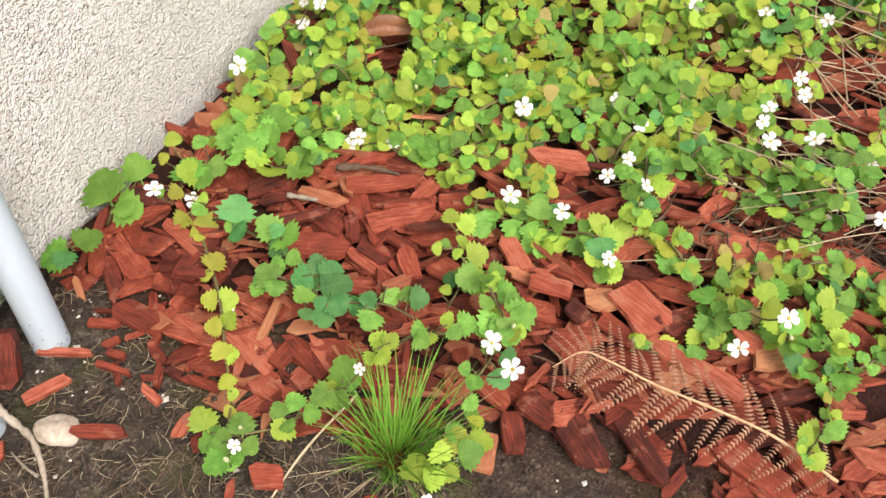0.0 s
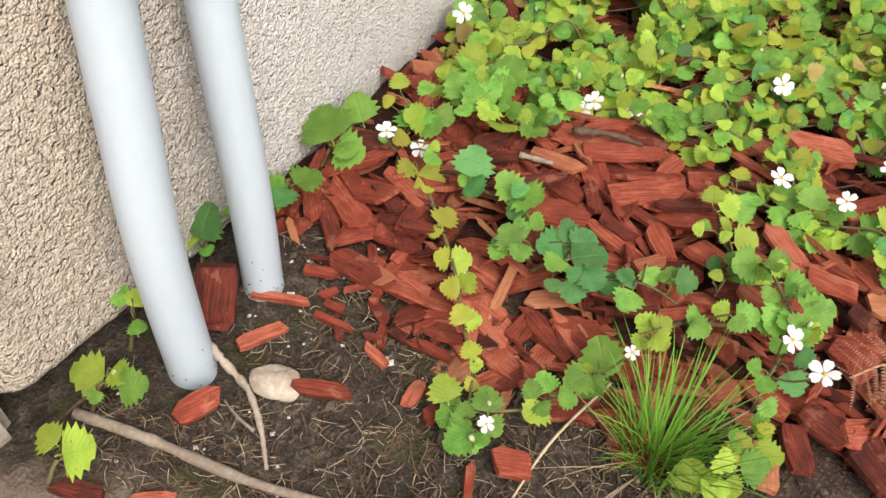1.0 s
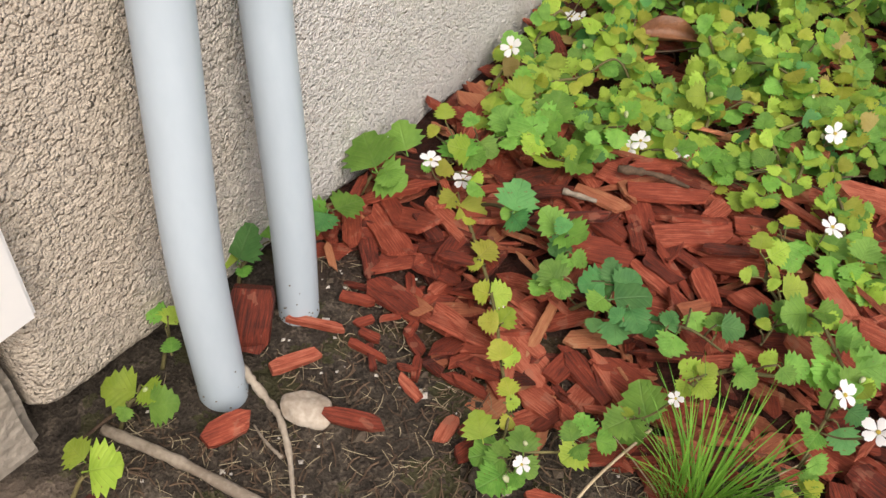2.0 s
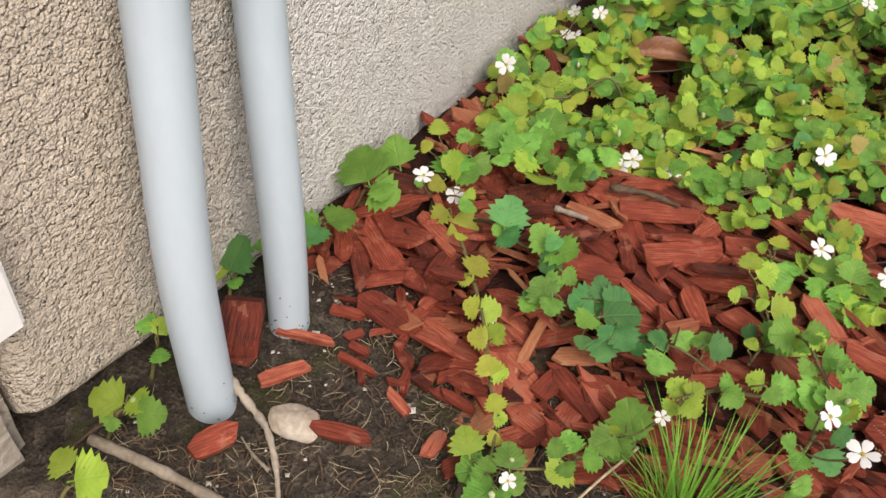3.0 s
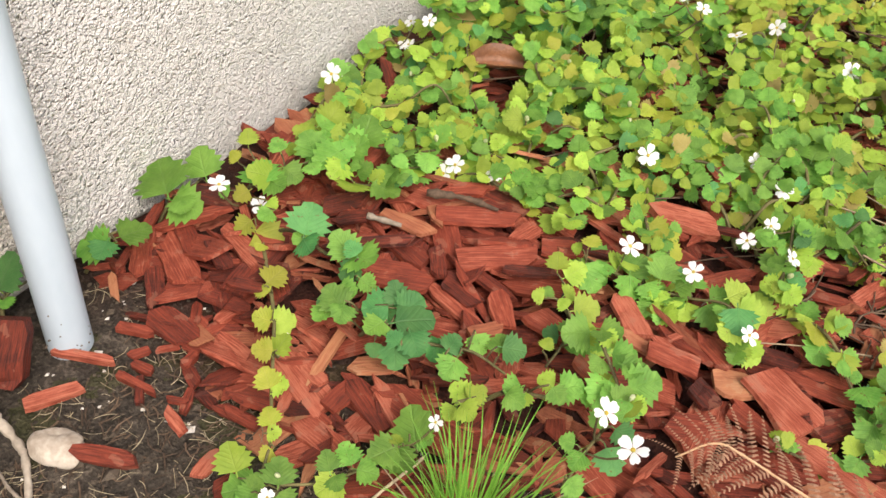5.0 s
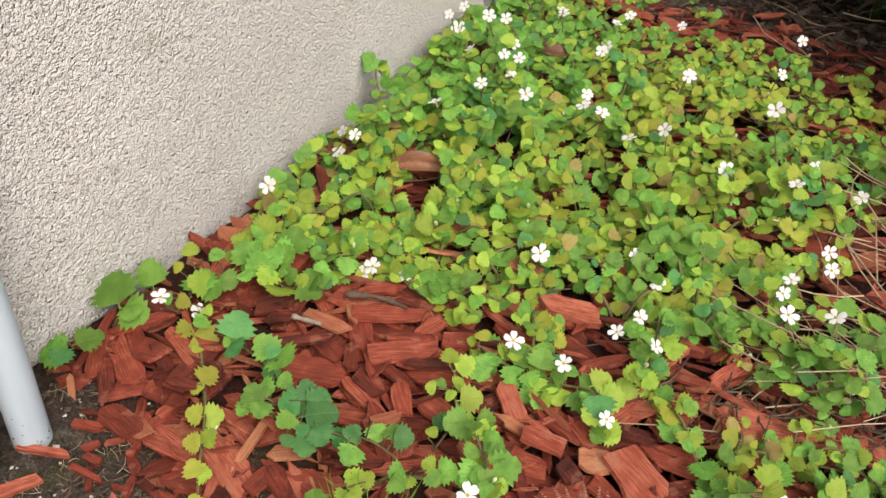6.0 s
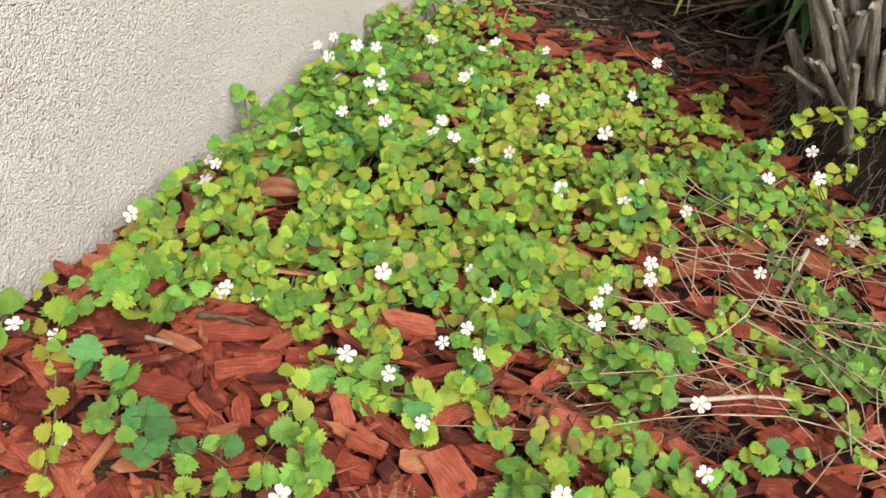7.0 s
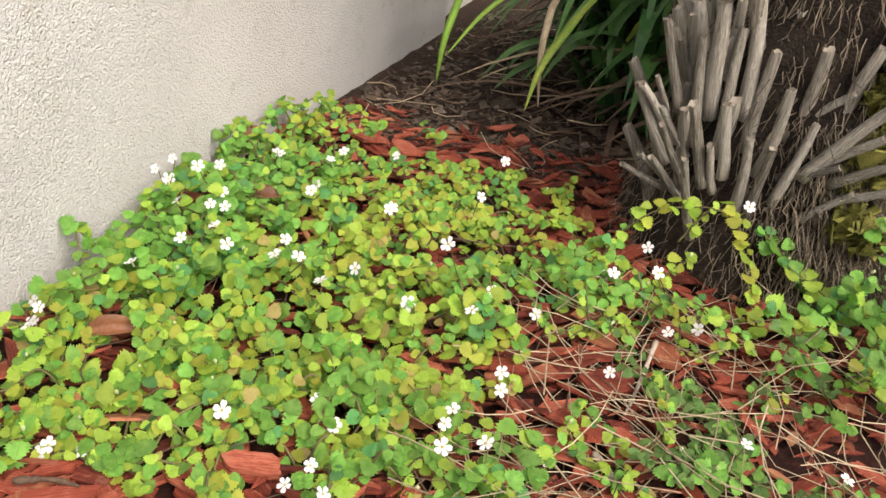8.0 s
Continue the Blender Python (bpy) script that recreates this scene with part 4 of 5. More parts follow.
# the closed carpet: middle, half axes, number of runners, leaf mix, leaf length, height
CARPET = (
    (0.060, 0.520, 0.050, 0.090, 8, MIXED, 0.0200, 0.050), (0.060, 0.720, 0.050, 0.110, 9, GREENS, 0.0215, 0.075),
    (0.170, 0.610, 0.080, 0.090, 15, MIXED, 0.0205, 0.050), (0.200, 0.480, 0.090, 0.045, 9, MIXED, 0.0190, 0.036),
    (0.300, 0.500, 0.070, 0.050, 9, MIXED, 0.0190, 0.040), (0.300, 0.620, 0.090, 0.090, 15, FADED, 0.0200, 0.045),
    (0.400, 0.520, 0.065, 0.050, 11, GREENS, 0.0200, 0.060), (0.400, 0.640, 0.060, 0.070, 7, FADED, 0.0190, 0.040),
    (0.150, 0.760, 0.090, 0.090, 15, GREENS, 0.0225, 0.065), (0.260, 0.770, 0.090, 0.080, 12, FADED, 0.0200, 0.045),
    (0.370, 0.760, 0.070, 0.080, 7, MIXED, 0.0215, 0.075), (0.470, 0.760, 0.070, 0.060, 4, GREENS, 0.0190, 0.045),
    (0.110, 0.920, 0.090, 0.110, 14, GREENS, 0.0200, 0.065), (0.240, 0.930, 0.080, 0.080, 8, FADED, 0.0180, 0.040),
    (0.380, 0.900, 0.090, 0.060, 6, FADED, 0.0180, 0.035), (0.480, 0.870, 0.070, 0.050, 4, LIMES, 0.0175, 0.045),
    (0.060, 1.060, 0.050, 0.070, 6, MIXED, 0.0180, 0.080), (0.560, 0.800, 0.050, 0.050, 3, GREENS, 0.0190, 0.080),
    (0.330, 1.000, 0.070, 0.050, 3, GREENS, 0.0190, 0.040), (0.430, 0.420, 0.050, 0.030, 2, FADED, 0.0160, 0.025),
    (0.520, 0.410, 0.050, 0.070, 4, MIXED, 0.0175, 0.030), (0.470, 0.480, 0.050, 0.025, 2, GREENS, 0.0180, 0.030),
    (0.560, 0.440, 0.040, 0.060, 4, GREENS, 0.0190, 0.040), (0.660, 0.820, 0.080, 0.050, 1, LIMES, 0.0170, 0.045),
    (0.640, 0.680, 0.070, 0.050, 1, FADED, 0.0150, 0.040), (0.420, 1.000, 0.090, 0.060, 4, LIMES, 0.0180, 0.040),
    (0.300, 1.080, 0.060, 0.050, 3, GREENS, 0.0180, 0.040), (0.630, 0.770, 0.070, 0.040, 2, LIMES, 0.0170, 0.050), (0.730, 0.790, 0.060, 0.050, 1, LIMES, 0.0170, 0.050),
    (0.610, 0.560, 0.050, 0.060, 3, MIXED, 0.0170, 0.040),
)
COVER_LABELS = {id(GREENS): "bright green trailing ground cover with toothed leaves", id(MIXED): "green and lime trailing ground cover on mulch",
                id(FADED): "yellowing trailing ground cover with faded tan leaves", id(LIMES): "lime-yellow trailing ground cover over dry stems", id(DEEPS): "deep green trailing ground cover"}
carpet_rng = random.Random(8)
seed = 100
for cx, cy, rx, ry, count, kinds, size, high in CARPET:
    for k in range(round(count * (1.45 if cy > 0.75 else 1.12))):
        seed += 1
        a, q = carpet_rng.uniform(0, 6.283), math.sqrt(carpet_rng.random())
        x, y = cx + rx * q * math.cos(a), cy + ry * q * math.sin(a)
        head = carpet_rng.uniform(0, 6.283)
        pts = []
        for step in range(5):
            pts.append((max(0.014, x), y, hill(x, y) + (0.004 if step == 0 else high * carpet_rng.uniform(0.35, 1.0))))
            head += carpet_rng.gauss(0, 0.45)
            x, y = x + 0.024 * math.cos(head), y + 0.024 * math.sin(head)
            if x < 0.02:
                head = carpet_rng.uniform(-0.6, 0.6)
        trailing_plant(pts, kinds, size * (0.77 if cy > 0.75 else 0.84), COVER_LABELS[id(kinds)], 0.0086, seed, far=cy > 0.75)

# a yellowing runner climbing over the cut trunk
trailing_plant([(0.520, 0.900, 0.030), (0.540, 0.905, 0.075), (0.570, 0.915, 0.105), (0.610, 0.925, 0.115), (0.640, 0.925, 0.120)], LIMES, 0.019, "yellow-green runner climbing onto the cut trunk", 0.014, 90)
trailing_plant([(0.600, 0.900, 0.080), (0.625, 0.905, 0.125), (0.655, 0.895, 0.120), (0.672, 0.880, 0.085), (0.690, 0.870, 0.045), (0.705, 0.855, 0.015)], (("yellow", 3), ("lime", 4)), 0.0165, "yellow runner hanging down the cut trunk", 0.010, 91)
trailing_plant([(0.580, 0.850, 0.030), (0.600, 0.870, 0.060), (0.615, 0.880, 0.070)], LIMES, 0.017, "yellow-green shoot at the foot of the trunk", 0.010, 92)


# leafy green bush at the bed's far side, and the small-leaved weed in front of it
def bush(cx, cy, rx, ry, high, count, kinds, size, label, seed0, gap=0.014):
    r = random.Random(seed0)
    for k in range(count):
        x, y = cx + r.uniform(-rx, rx), cy + r.uniform(-ry, ry)
        h, lean = high * r.uniform(0.5, 1.0), r.uniform(0, 6.283)
        pts = [(x + 0.035 * s * math.cos(lean), y + 0.035 * s * math.sin(lean), hill(x, y) + 0.003 + h * (s / 3) ** 0.8) for s in range(4)]
        p = trailing_plant(pts, kinds, size, label, gap, seed0 + k, name="leafy_weed")
        tagged(p, label, "weed", "leafy weeds")


bush(0.835, 0.850, 0.050, 0.130, 0.130, 20, (("green", 5), ("lime", 2), ("deep", 1)), 0.021, "upright green leafy weed beside the trunk", 300)
bush(0.740, 0.740, 0.050, 0.060, 0.070, 3, (("olive", 3), ("green", 4), ("yellow", 1)), 0.019, "green weed among dry stems", 330)
bush(0.660, 0.670, 0.060, 0.030, 0.050, 10, (("olive", 6), ("green", 2)), 0.015, "small-leaved olive green weed on the mulch", 350, 0.009)
bush(0.730, 0.620, 0.050, 0.030, 0.050, 6, (("olive", 4), ("green", 4)), 0.017, "small-leaved green weed among dry stems", 370, 0.010)


# ---- flowers ----
def flower_shapes(r):
    verts, faces = [], []
    for k in range(5):
        a = 2 * math.pi * k / 5 + r.uniform(-0.12, 0.12)
        L, W = r.uniform(0.86, 1.05), r.uniform(0.60, 0.76)
        o = len(verts)
        rows = ((0.06, 0.10), (0.30, 0.55), (0.60, 0.98), (0.85, 0.92), (1.0, 0.45))
        for s, w in rows:
            for side in (-1, 0, 1):
                px, py = s * L, side * w * W / 2
                pz = 0.10 * s * s * r.uniform(0.4, 1.2) - 0.05 * abs(side) - 0.12 * (s < 0.1)
                if s == 1.0 and side == 0:
                    px -= 0.07
                verts.append((px * math.cos(a) - py * math.sin(a), px * math.sin(a) + py * math.cos(a), pz))
        for i in range(4):
            for j in range(2):
                q = o + i * 3 + j
                faces.append((q, q + 3, q + 4, q + 1))
    return verts, faces


flower_rng = random.Random(17)
FLOWER_DATA = [data_of("flower", *flower_shapes(flower_rng), PETAL) for _ in range(6)]
_v, _f = tube([(0, 0, -0.9), (0, 0, -0.5), (0, 0, -0.06), (0, 0, -0.02)], [0.09, 0.10, 0.16, 0.13], 7)
TUBE_DATA = data_of("flower_tube", _v, _f, BUD)
_v, _f = tube([(0, 0, -0.06), (0, 0, 0.015), (0, 0, 0.03)], [0.15, 0.13, 0.05], 8)
THROAT_DATA = data_of("throat", _v, _f, THROAT)


def nearest_plant(p):
    best, found = 9.0, None
    for root, line, count in PLANTS:
        for q in line[1::3]:
            d = (q - p).length
            if d < best:
                best, found = d, (root, q)
    return found


def flower(x, y, z, r, size=0.0078):
    p = Vector((x, y, z))
    plant, q = nearest_plant(p)
    face = Vector((r.uniform(-0.5, 0.5), r.uniform(-1.0, 0.1), r.uniform(0.5, 1.1))).normalized()
    m = Matrix.Translation(p) @ face.to_track_quat("Z", "Y").to_matrix().to_4x4() @ Matrix.Rotation(r.uniform(0, 6.28), 4, "Z") @ Matrix.Diagonal((size, size, size, 1))
    fl = part("flower", r.choice(FLOWER_DATA), plant, m, "five-petalled white flower")
    for name, me in (("flower_tube", TUBE_DATA), ("throat", THROAT_DATA)):
        ob = new(name, me)
        ob.parent = fl
    tail = p - face * size * 0.85
    mid = (tail + q) / 2 + Vector((0, 0, -0.004))
    v, f = tube(smooth_path([tail, mid, q], 3), 0.0006, 4)
    part("flower_stalk", data_of("flower_stalk", v, f, STEM), plant)


FLOWERS_NEAR = ((0.061, 0.294, 0.057), (0.074, 0.314, 0.034), (0.150, 0.426, 0.034), (0.145, 0.420, 0.028), (0.178, 0.431, 0.036), (0.322, 0.394, 0.054), (0.363, 0.370, 0.048),
                (0.351, 0.520, 0.048), (0.333, 0.248, 0.066), (0.316, 0.262, 0.064), (0.473, 0.339, 0.079),
                (0.455, 0.334, 0.045), (0.445, 0.508, 0.074), (0.475, 0.525, 0.074), (0.440, 0.555, 0.070), (0.438, 0.540, 0.066), (0.469, 0.615, 0.050), (0.464, 0.639, 0.050))
FLOWERS_MID = ((0.327, 0.539, 0.050), (0.261, 0.498, 0.050), (0.342, 0.448, 0.050), (0.352, 0.472, 0.050), (0.371, 0.454, 0.046), (0.283, 0.399, 0.050), (0.032, 0.448, 0.050),
               (0.052, 0.524, 0.050), (0.038, 0.550, 0.055), (0.420, 0.681, 0.078), (0.431, 0.718, 0.078), (0.476, 0.725, 0.060), (0.362, 0.664, 0.078), (0.381, 0.715, 0.121),
               (0.272, 0.664, 0.078), (0.237, 0.690, 0.080), (0.225, 0.662, 0.096), (0.161, 0.683, 0.076), (0.135, 0.706, 0.078), (0.190, 0.820, 0.078))
FLOWERS_FAR = ((0.178, 0.903, 0.078), (0.118, 0.886, 0.078), (0.043, 0.774, 0.103), (0.041, 0.744, 0.103), (0.077, 0.725, 0.083), (0.110, 0.764, 0.083), (0.071, 0.779, 0.098),
               (0.098, 0.615, 0.078), (0.038, 0.544, 0.036), (0.285, 0.821, 0.078), (0.372, 1.025, 0.068), (0.540, 0.820, 0.070), (0.556, 0.431, 0.045), (0.559, 0.385, 0.045),
               (0.540, 0.500, 0.040), (0.525, 0.549, 0.050), (0.581, 0.781, 0.107), (0.565, 0.782, 0.131), (0.533, 0.827, 0.060), (0.663, 0.915, 0.135))
FLOWERS_LAST = ((0.368, 0.917, 0.068), (0.286, 0.828, 0.078), (0.240, 0.970, 0.068), (0.121, 0.874, 0.088), (0.189, 0.835, 0.078), (0.558, 0.681, 0.050), (0.606, 0.768, 0.050),
                (0.635, 0.786, 0.050), (0.075, 0.818, 0.083), (0.187, 0.921, 0.083), (0.112, 0.735, 0.083), (0.128, 0.737, 0.083), (0.121, 0.664, 0.083), (0.214, 0.708, 0.083), (0.297, 0.690, 0.083), (0.068, 0.525, 0.075), (0.044, 0.762, 0.083),
                (0.759, 0.616, 0.060), (0.681, 0.630, 0.055))
FLOWERS_SMALL = ((0.313, 0.173, 0.028), (0.202, 0.159, 0.032), (0.249, 0.223, 0.050), (0.144, 0.238, 0.016), (0.159, 0.275, 0.030), (0.138, 0.252, 0.016))
fr = random.Random(44)
for spots, size in ((FLOWERS_NEAR, 0.0074), (FLOWERS_MID, 0.0076), (FLOWERS_FAR, 0.0076), (FLOWERS_LAST, 0.0074), (FLOWERS_SMALL, 0.0046)):
    for x, y, z in spots:
        flower(x, y, z, fr, size * fr.uniform(0.85, 1.1))

_v, _f = tube([(0, 0, 0), (0, 0, 0.4), (0, 0, 0.8), (0, 0, 1.0)], [0.12, 0.32, 0.30, 0.08], 7)
BUD_DATA = data_of("bud", _v, _f, BUD)
for root, line, count in PLANTS[::3]:
    p = line[-1] + Vector((0, 0, 0.007))
    s = fr.uniform(0.0035, 0.0055)
    part("bud", BUD_DATA, root, Matrix.LocRotScale(p, Euler((fr.uniform(-0.6, 0.6), fr.uniform(-0.6, 0.6), 0)), Vector((s, s, s))), "pale closed flower bud")


# ---- grass tuft ----
def grass_tuft(x, y):
    r = random.Random(9)
    root = empty("grass_tuft", x, y, hill(x, y))
    kinds = []
    for k in range(8):
        bend = r.uniform(0.1, 0.6)
        v, f = [], []
        for i in range(7):
            s = i / 6
            w = 0.0085 * (1 - s) ** 0.6 + 0.0008
            px, pz = bend * s * s, s - 0.25 * bend * s * s
            v += [(px, -w, pz), (px, 0.0, pz - 0.006), (px, w, pz)]
        for i in range(6):
            a, b = i * 3, i * 3 + 3
            f += [(a, a + 1, b + 1, b), (a + 1, a + 2, b + 2, b + 1)]
        kinds.append((data_of("blade", v, f, GRASS), data_of("dry_blade", v, f, STRAW)))
    for k in range(270):
        a, q = r.uniform(0, 6.283), r.random() ** 0.7 * 0.017
        lean = abs(r.gauss(0.05, 0.24)) + 0.16 * max(0.0, math.cos(a - 0.3))
        s = r.uniform(0.035, 0.078) * (1 - 0.25 * lean)
        dry = k > 225
        m = Matrix.Translation((x + q * math.cos(a), y + q * math.sin(a), hill(x, y) - 0.001)) @ Matrix.Rotation(a + r.gauss(0, 0.5), 4, "Z") @ Matrix.Rotation(lean if not dry else r.uniform(1.0, 1.4), 4, "Y") @ Matrix.Diagonal((s, s, s, 1))
        part("dry_blade" if dry else "blade", kinds[k % 8][1 if dry else 0], root, m)
    tagged(root, "tuft of thin bright green grass with dry straw base", "grass")


grass_tuft(0.281, 0.203)


# ---- dried fern frond ----
def fern_frond():
    line = smooth_path([(0.526, 0.279, 0.024), (0.486, 0.287, 0.034), (0.448, 0.289, 0.038), (0.413, 0.290, 0.040), (0.382, 0.294, 0.042), (0.366, 0.292, 0.044), (0.352, 0.280, 0.036)], 8)
    root = empty("fern_frond", *line[0])
    v, f = tube(line, [0.0009 * (1.2 - 0.7 * i / len(line)) for i in range(len(line))], 5)
    part("rib", data_of("rib", v, f, FERN_RIB), root, None, "pale tan fern rib")
    r = random.Random(6)
    kinds = []
    for k in range(6):
        v, f = [], []
        n, droop = 13, r.uniform(0.08, 0.3)
        for i in range(n):
            s = i / (n - 1)
            z = -droop * s * s
            o = len(v)
            lobe = 0.075 * (1 - s) ** 0.5 + 0.012
            v += [(s, -0.006, z), (s, 0.006, z + 0.01), (s + 0.034, lobe, z - 0.02), (s + 0.055, lobe * 0.9, z - 0.02), (s + 0.05, 0.004, z),
                  (s + 0.034, -lobe, z - 0.02), (s + 0.055, -lobe * 0.9, z - 0.02), (s + 0.05, -0.004, z)]
            f += [(o + 1, o + 2, o + 3, o + 4), (o, o + 7, o + 6, o + 5), (o, o + 1, o + 4, o + 7)]
        kinds.append(data_of("leaflet", v, f, FERN_DRY, False))
    n = len(line)
    for i in range(1, n - 1, 2):
        d = (line[i + 1] - line[i - 1]).normalized()
        head = math.atan2(d.y, d.x)
        s = i / n
        for sgn in (-1, 1):
            for half in (0.0,):
                L = 0.037 * min(1.0, 0.75 + s) * (1 - 0.55 * max(0, s - 0.45) / 0.55) * r.uniform(0.85, 1.1)
                at = line[i].lerp(line[i + 1], half)
                m = Matrix.Translation(at) @ Matrix.Rotation(head + sgn * radians(66 + r.uniform(-8, 8)), 4, "Z") @ Matrix.Rotation(radians(r.uniform(-14, 8)), 4, "Y") @ Matrix.Rotation(radians(r.uniform(-35, 35)), 4, "X") @ Matrix.Diagonal((L, L, L, 1))
                part("leaflet", kinds[r.randrange(6)], root, m)
    tagged(root, "dried brown bracken fern frond lying on the mulch", "fern frond")


fern_frond()


# ---- sticks, stones, dead leaves ----
def stick(points, radius, material, label, name="stick", knots=0.15, sides=9):
    r = random.Random(len(points) * 31 + int(points[0][0] * 999))
    pts = smooth_path([(x, y, hill(x, y) + z) for x, y, z in points], 8)
    n = len(pts)
    rad = [radius * (1 - 0.45 * i / n) * (1 + knots * r.uniform(-1, 1)) for i in range(n)]
    v, f = tube(pts, rad, sides)
    ob = new(name, data_of(name, v, f, material))
    return tagged(ob, label, name)


stick([(0.019, 0.069, 0.008), (0.060, 0.078, 0.006), (0.118, 0.089, 0.004), (0.191, 0.110, 0.004), (0.259, 0.134, 0.004), (0.330, 0.158, 0.004)], 0.0032, STICK, "long grey weathered stick lying on the soil")
stick([(0.043, 0.137, 0.016), (0.058, 0.132, 0.012), (0.072, 0.130, 0.007), (0.082, 0.126, 0.005), (0.098, 0.114, 0.004), (0.115, 0.097, 0.003)], 0.0024, STICK, "crooked grey twig beside the stone", "twig", 0.3)
stick([(0.096, 0.111, 0.003), (0.084, 0.113, 0.003), (0.072, 0.117, 0.003)], 0.0011, STICK, "thin side twig on soil", "twig", 0.3, 6)
stick([(0.245, 0.226, 0.012), (0.231, 0.180, 0.006), (0.226, 0.131, 0.003)], 0.0010, STRAW, "thin dry stem lying across the soil", "dry_stem", 0.1, 5)
stick([(0.206, 0.098, 0.004), (0.218, 0.101, 0.003), (0.232, 0.101, 0.003)], 0.0020, STICK, "short grey twig by the stick", "twig", 0.2)
stick([(0.030, 0.092, 0.018), (0.020, 0.075, 0.012), (0.012, 0.052, 0.006)], 0.0014, STRAW_DARK, "thin brown stem of a weed", "dry_stem", 0.1, 6)
stick([(0.490, 0.486, 0.026), (0.530, 0.508, 0.028), (0.580, 0.542, 0.024), (0.612, 0.560, 0.016)], 0.0022, STICK, "pale bleached stick over the dry stems", "stick", 0.2)
stick([(0.598, 0.770, 0.030), (0.590, 0.715, 0.022), (0.580, 0.655, 0.012)], 0.0028, STICK, "flat dry stalk standing among stems", "dry_stem", 0.1, 6)
stick([(0.560, 0.605, 0.012), (0.575, 0.588, 0.014), (0.590, 0.570, 0.012)], 0.0040, STICK, "broken pale stick on mulch", "stick", 0.2)
stick([(0.150, 0.388, 0.026), (0.172, 0.400, 0.024), (0.195, 0.404, 0.022)], 0.0028, STRAW_DARK, "dark twig on the red mulch", "twig", 0.4)
stick([(0.128, 0.352, 0.022), (0.150, 0.358, 0.022)], 0.0022, STICK, "short grey twig on the mulch", "twig", 0.3)
stick([(0.430, 0.420, 0.022), (0.395, 0.400, 0.024), (0.360, 0.385, 0.024)], 0.0007, STRAW, "thin wiry stem over the mulch", "dry_stem", 0.1, 5)


def stone(x, y, size, turn, material, label, name="stone"):
    bm = bmesh.new()
    bmesh.ops.create_icosphere(bm, subdivisions=4, radius=1.0)
    for v in bm.verts:
        k = 1 + 0.24 * noise.noise(v.co * 1.5 + Vector((x * 50, y * 50, 0))) + 0.03 * noise.noise(v.co * 5)
        v.co = Vector((v.co.x * size[0], v.co.y * size[1], v.co.z * size[2])) * k
    me = bpy.data.meshes.new(name)
    bm.to_mesh(me)
    bm.free()
    me.materials.append(material)
    me.polygons.foreach_set("use_smooth", [True] * len(me.polygons))
    ob = new(name, me)
    ob.matrix_basis = pose(x, y, hill(x, y) + size[2] * 0.55, 6, -4, turn)
    return tagged(ob, label, name)


stone(0.090, 0.138, (0.0150, 0.0100, 0.0060), 15, STONE, "flat tan and white stone on the soil")
stone(0.219, 0.128, (0.0045, 0.0040, 0.0030), 0, PEBBLE, "small pale pebble on the soil", "pebble")
stone(0.186, 0.160, (0.0085, 0.0085, 0.0070), 0, SOIL_CRUMB, "round dark soil clod under the leaves", "soil_clod")
stone(0.062, 0.036, (0.0065, 0.0050, 0.0050), 40, SOIL_CRUMB, "round dark soil clod on the mud", "soil_clod")


def dead_leaf(x, y, z, turn, length, fold, material, label):
    n = 12
    v, f = [], []
    for i in range(n + 1):
        s = i / n
        w = 0.26 * math.sin(math.pi * s ** 0.85) ** 0.8 + 0.004
        zc = 0.10 * math.sin(s * 2.6) - 0.06 * s
        for side, k in ((-1, 1.0), (-0.5, 0.55), (0, 0.0), (0.5, 0.55), (1, 1.0)):
            v.append((s, side * w * math.cos(fold * abs(k)), zc + abs(side) * w * math.sin(fold * abs(k)) * 1.3 + 0.012 * math.sin(s * 17 + side * 3)))
    for i in range(n):
        for j in range(4):
            a = i * 5 + j
            f.append((a, a + 1, a + 6, a + 5))
    me = data_of("dead_leaf", [Vector(p) * length for p in v], f, material)
    ob = new("dead_leaf", me)
    thick = ob.modifiers.new("thickness", "SOLIDIFY")
    thick.thickness = 0.0006
    ob.matrix_basis = Matrix.Translation((x, y, hill(x, y) + z)) @ Matrix.Rotation(radians(turn), 4, "Z") @ Matrix.Rotation(radians(28), 4, "X")
    tagged(ob, label, "dead leaf", "dead leaves")


dead_leaf(0.092, 0.545, 0.030, 30, 0.056, 0.8, DEAD_LEAF, "curled brown dead leaf caught in the ground cover")
dead_leaf(0.165, 0.545, 0.030, 130, 0.040, 0.8, DEAD_LEAF, "dark curled dead leaf under the foliage")
dead_leaf(0.048, 0.590, 0.046, 10, 0.028, 0.3, LEAF_TAN, "small round tan dead leaf near the wall")
dead_leaf(0.120, 0.800, 0.060, 20, 0.040, 0.4, DEAD_LEAF, "brown dead leaf on the ground cover")
dead_leaf(0.030, 0.950, 0.055, 60, 0.035, 0.4, DEAD_LEAF, "brown dead leaf against the wall")


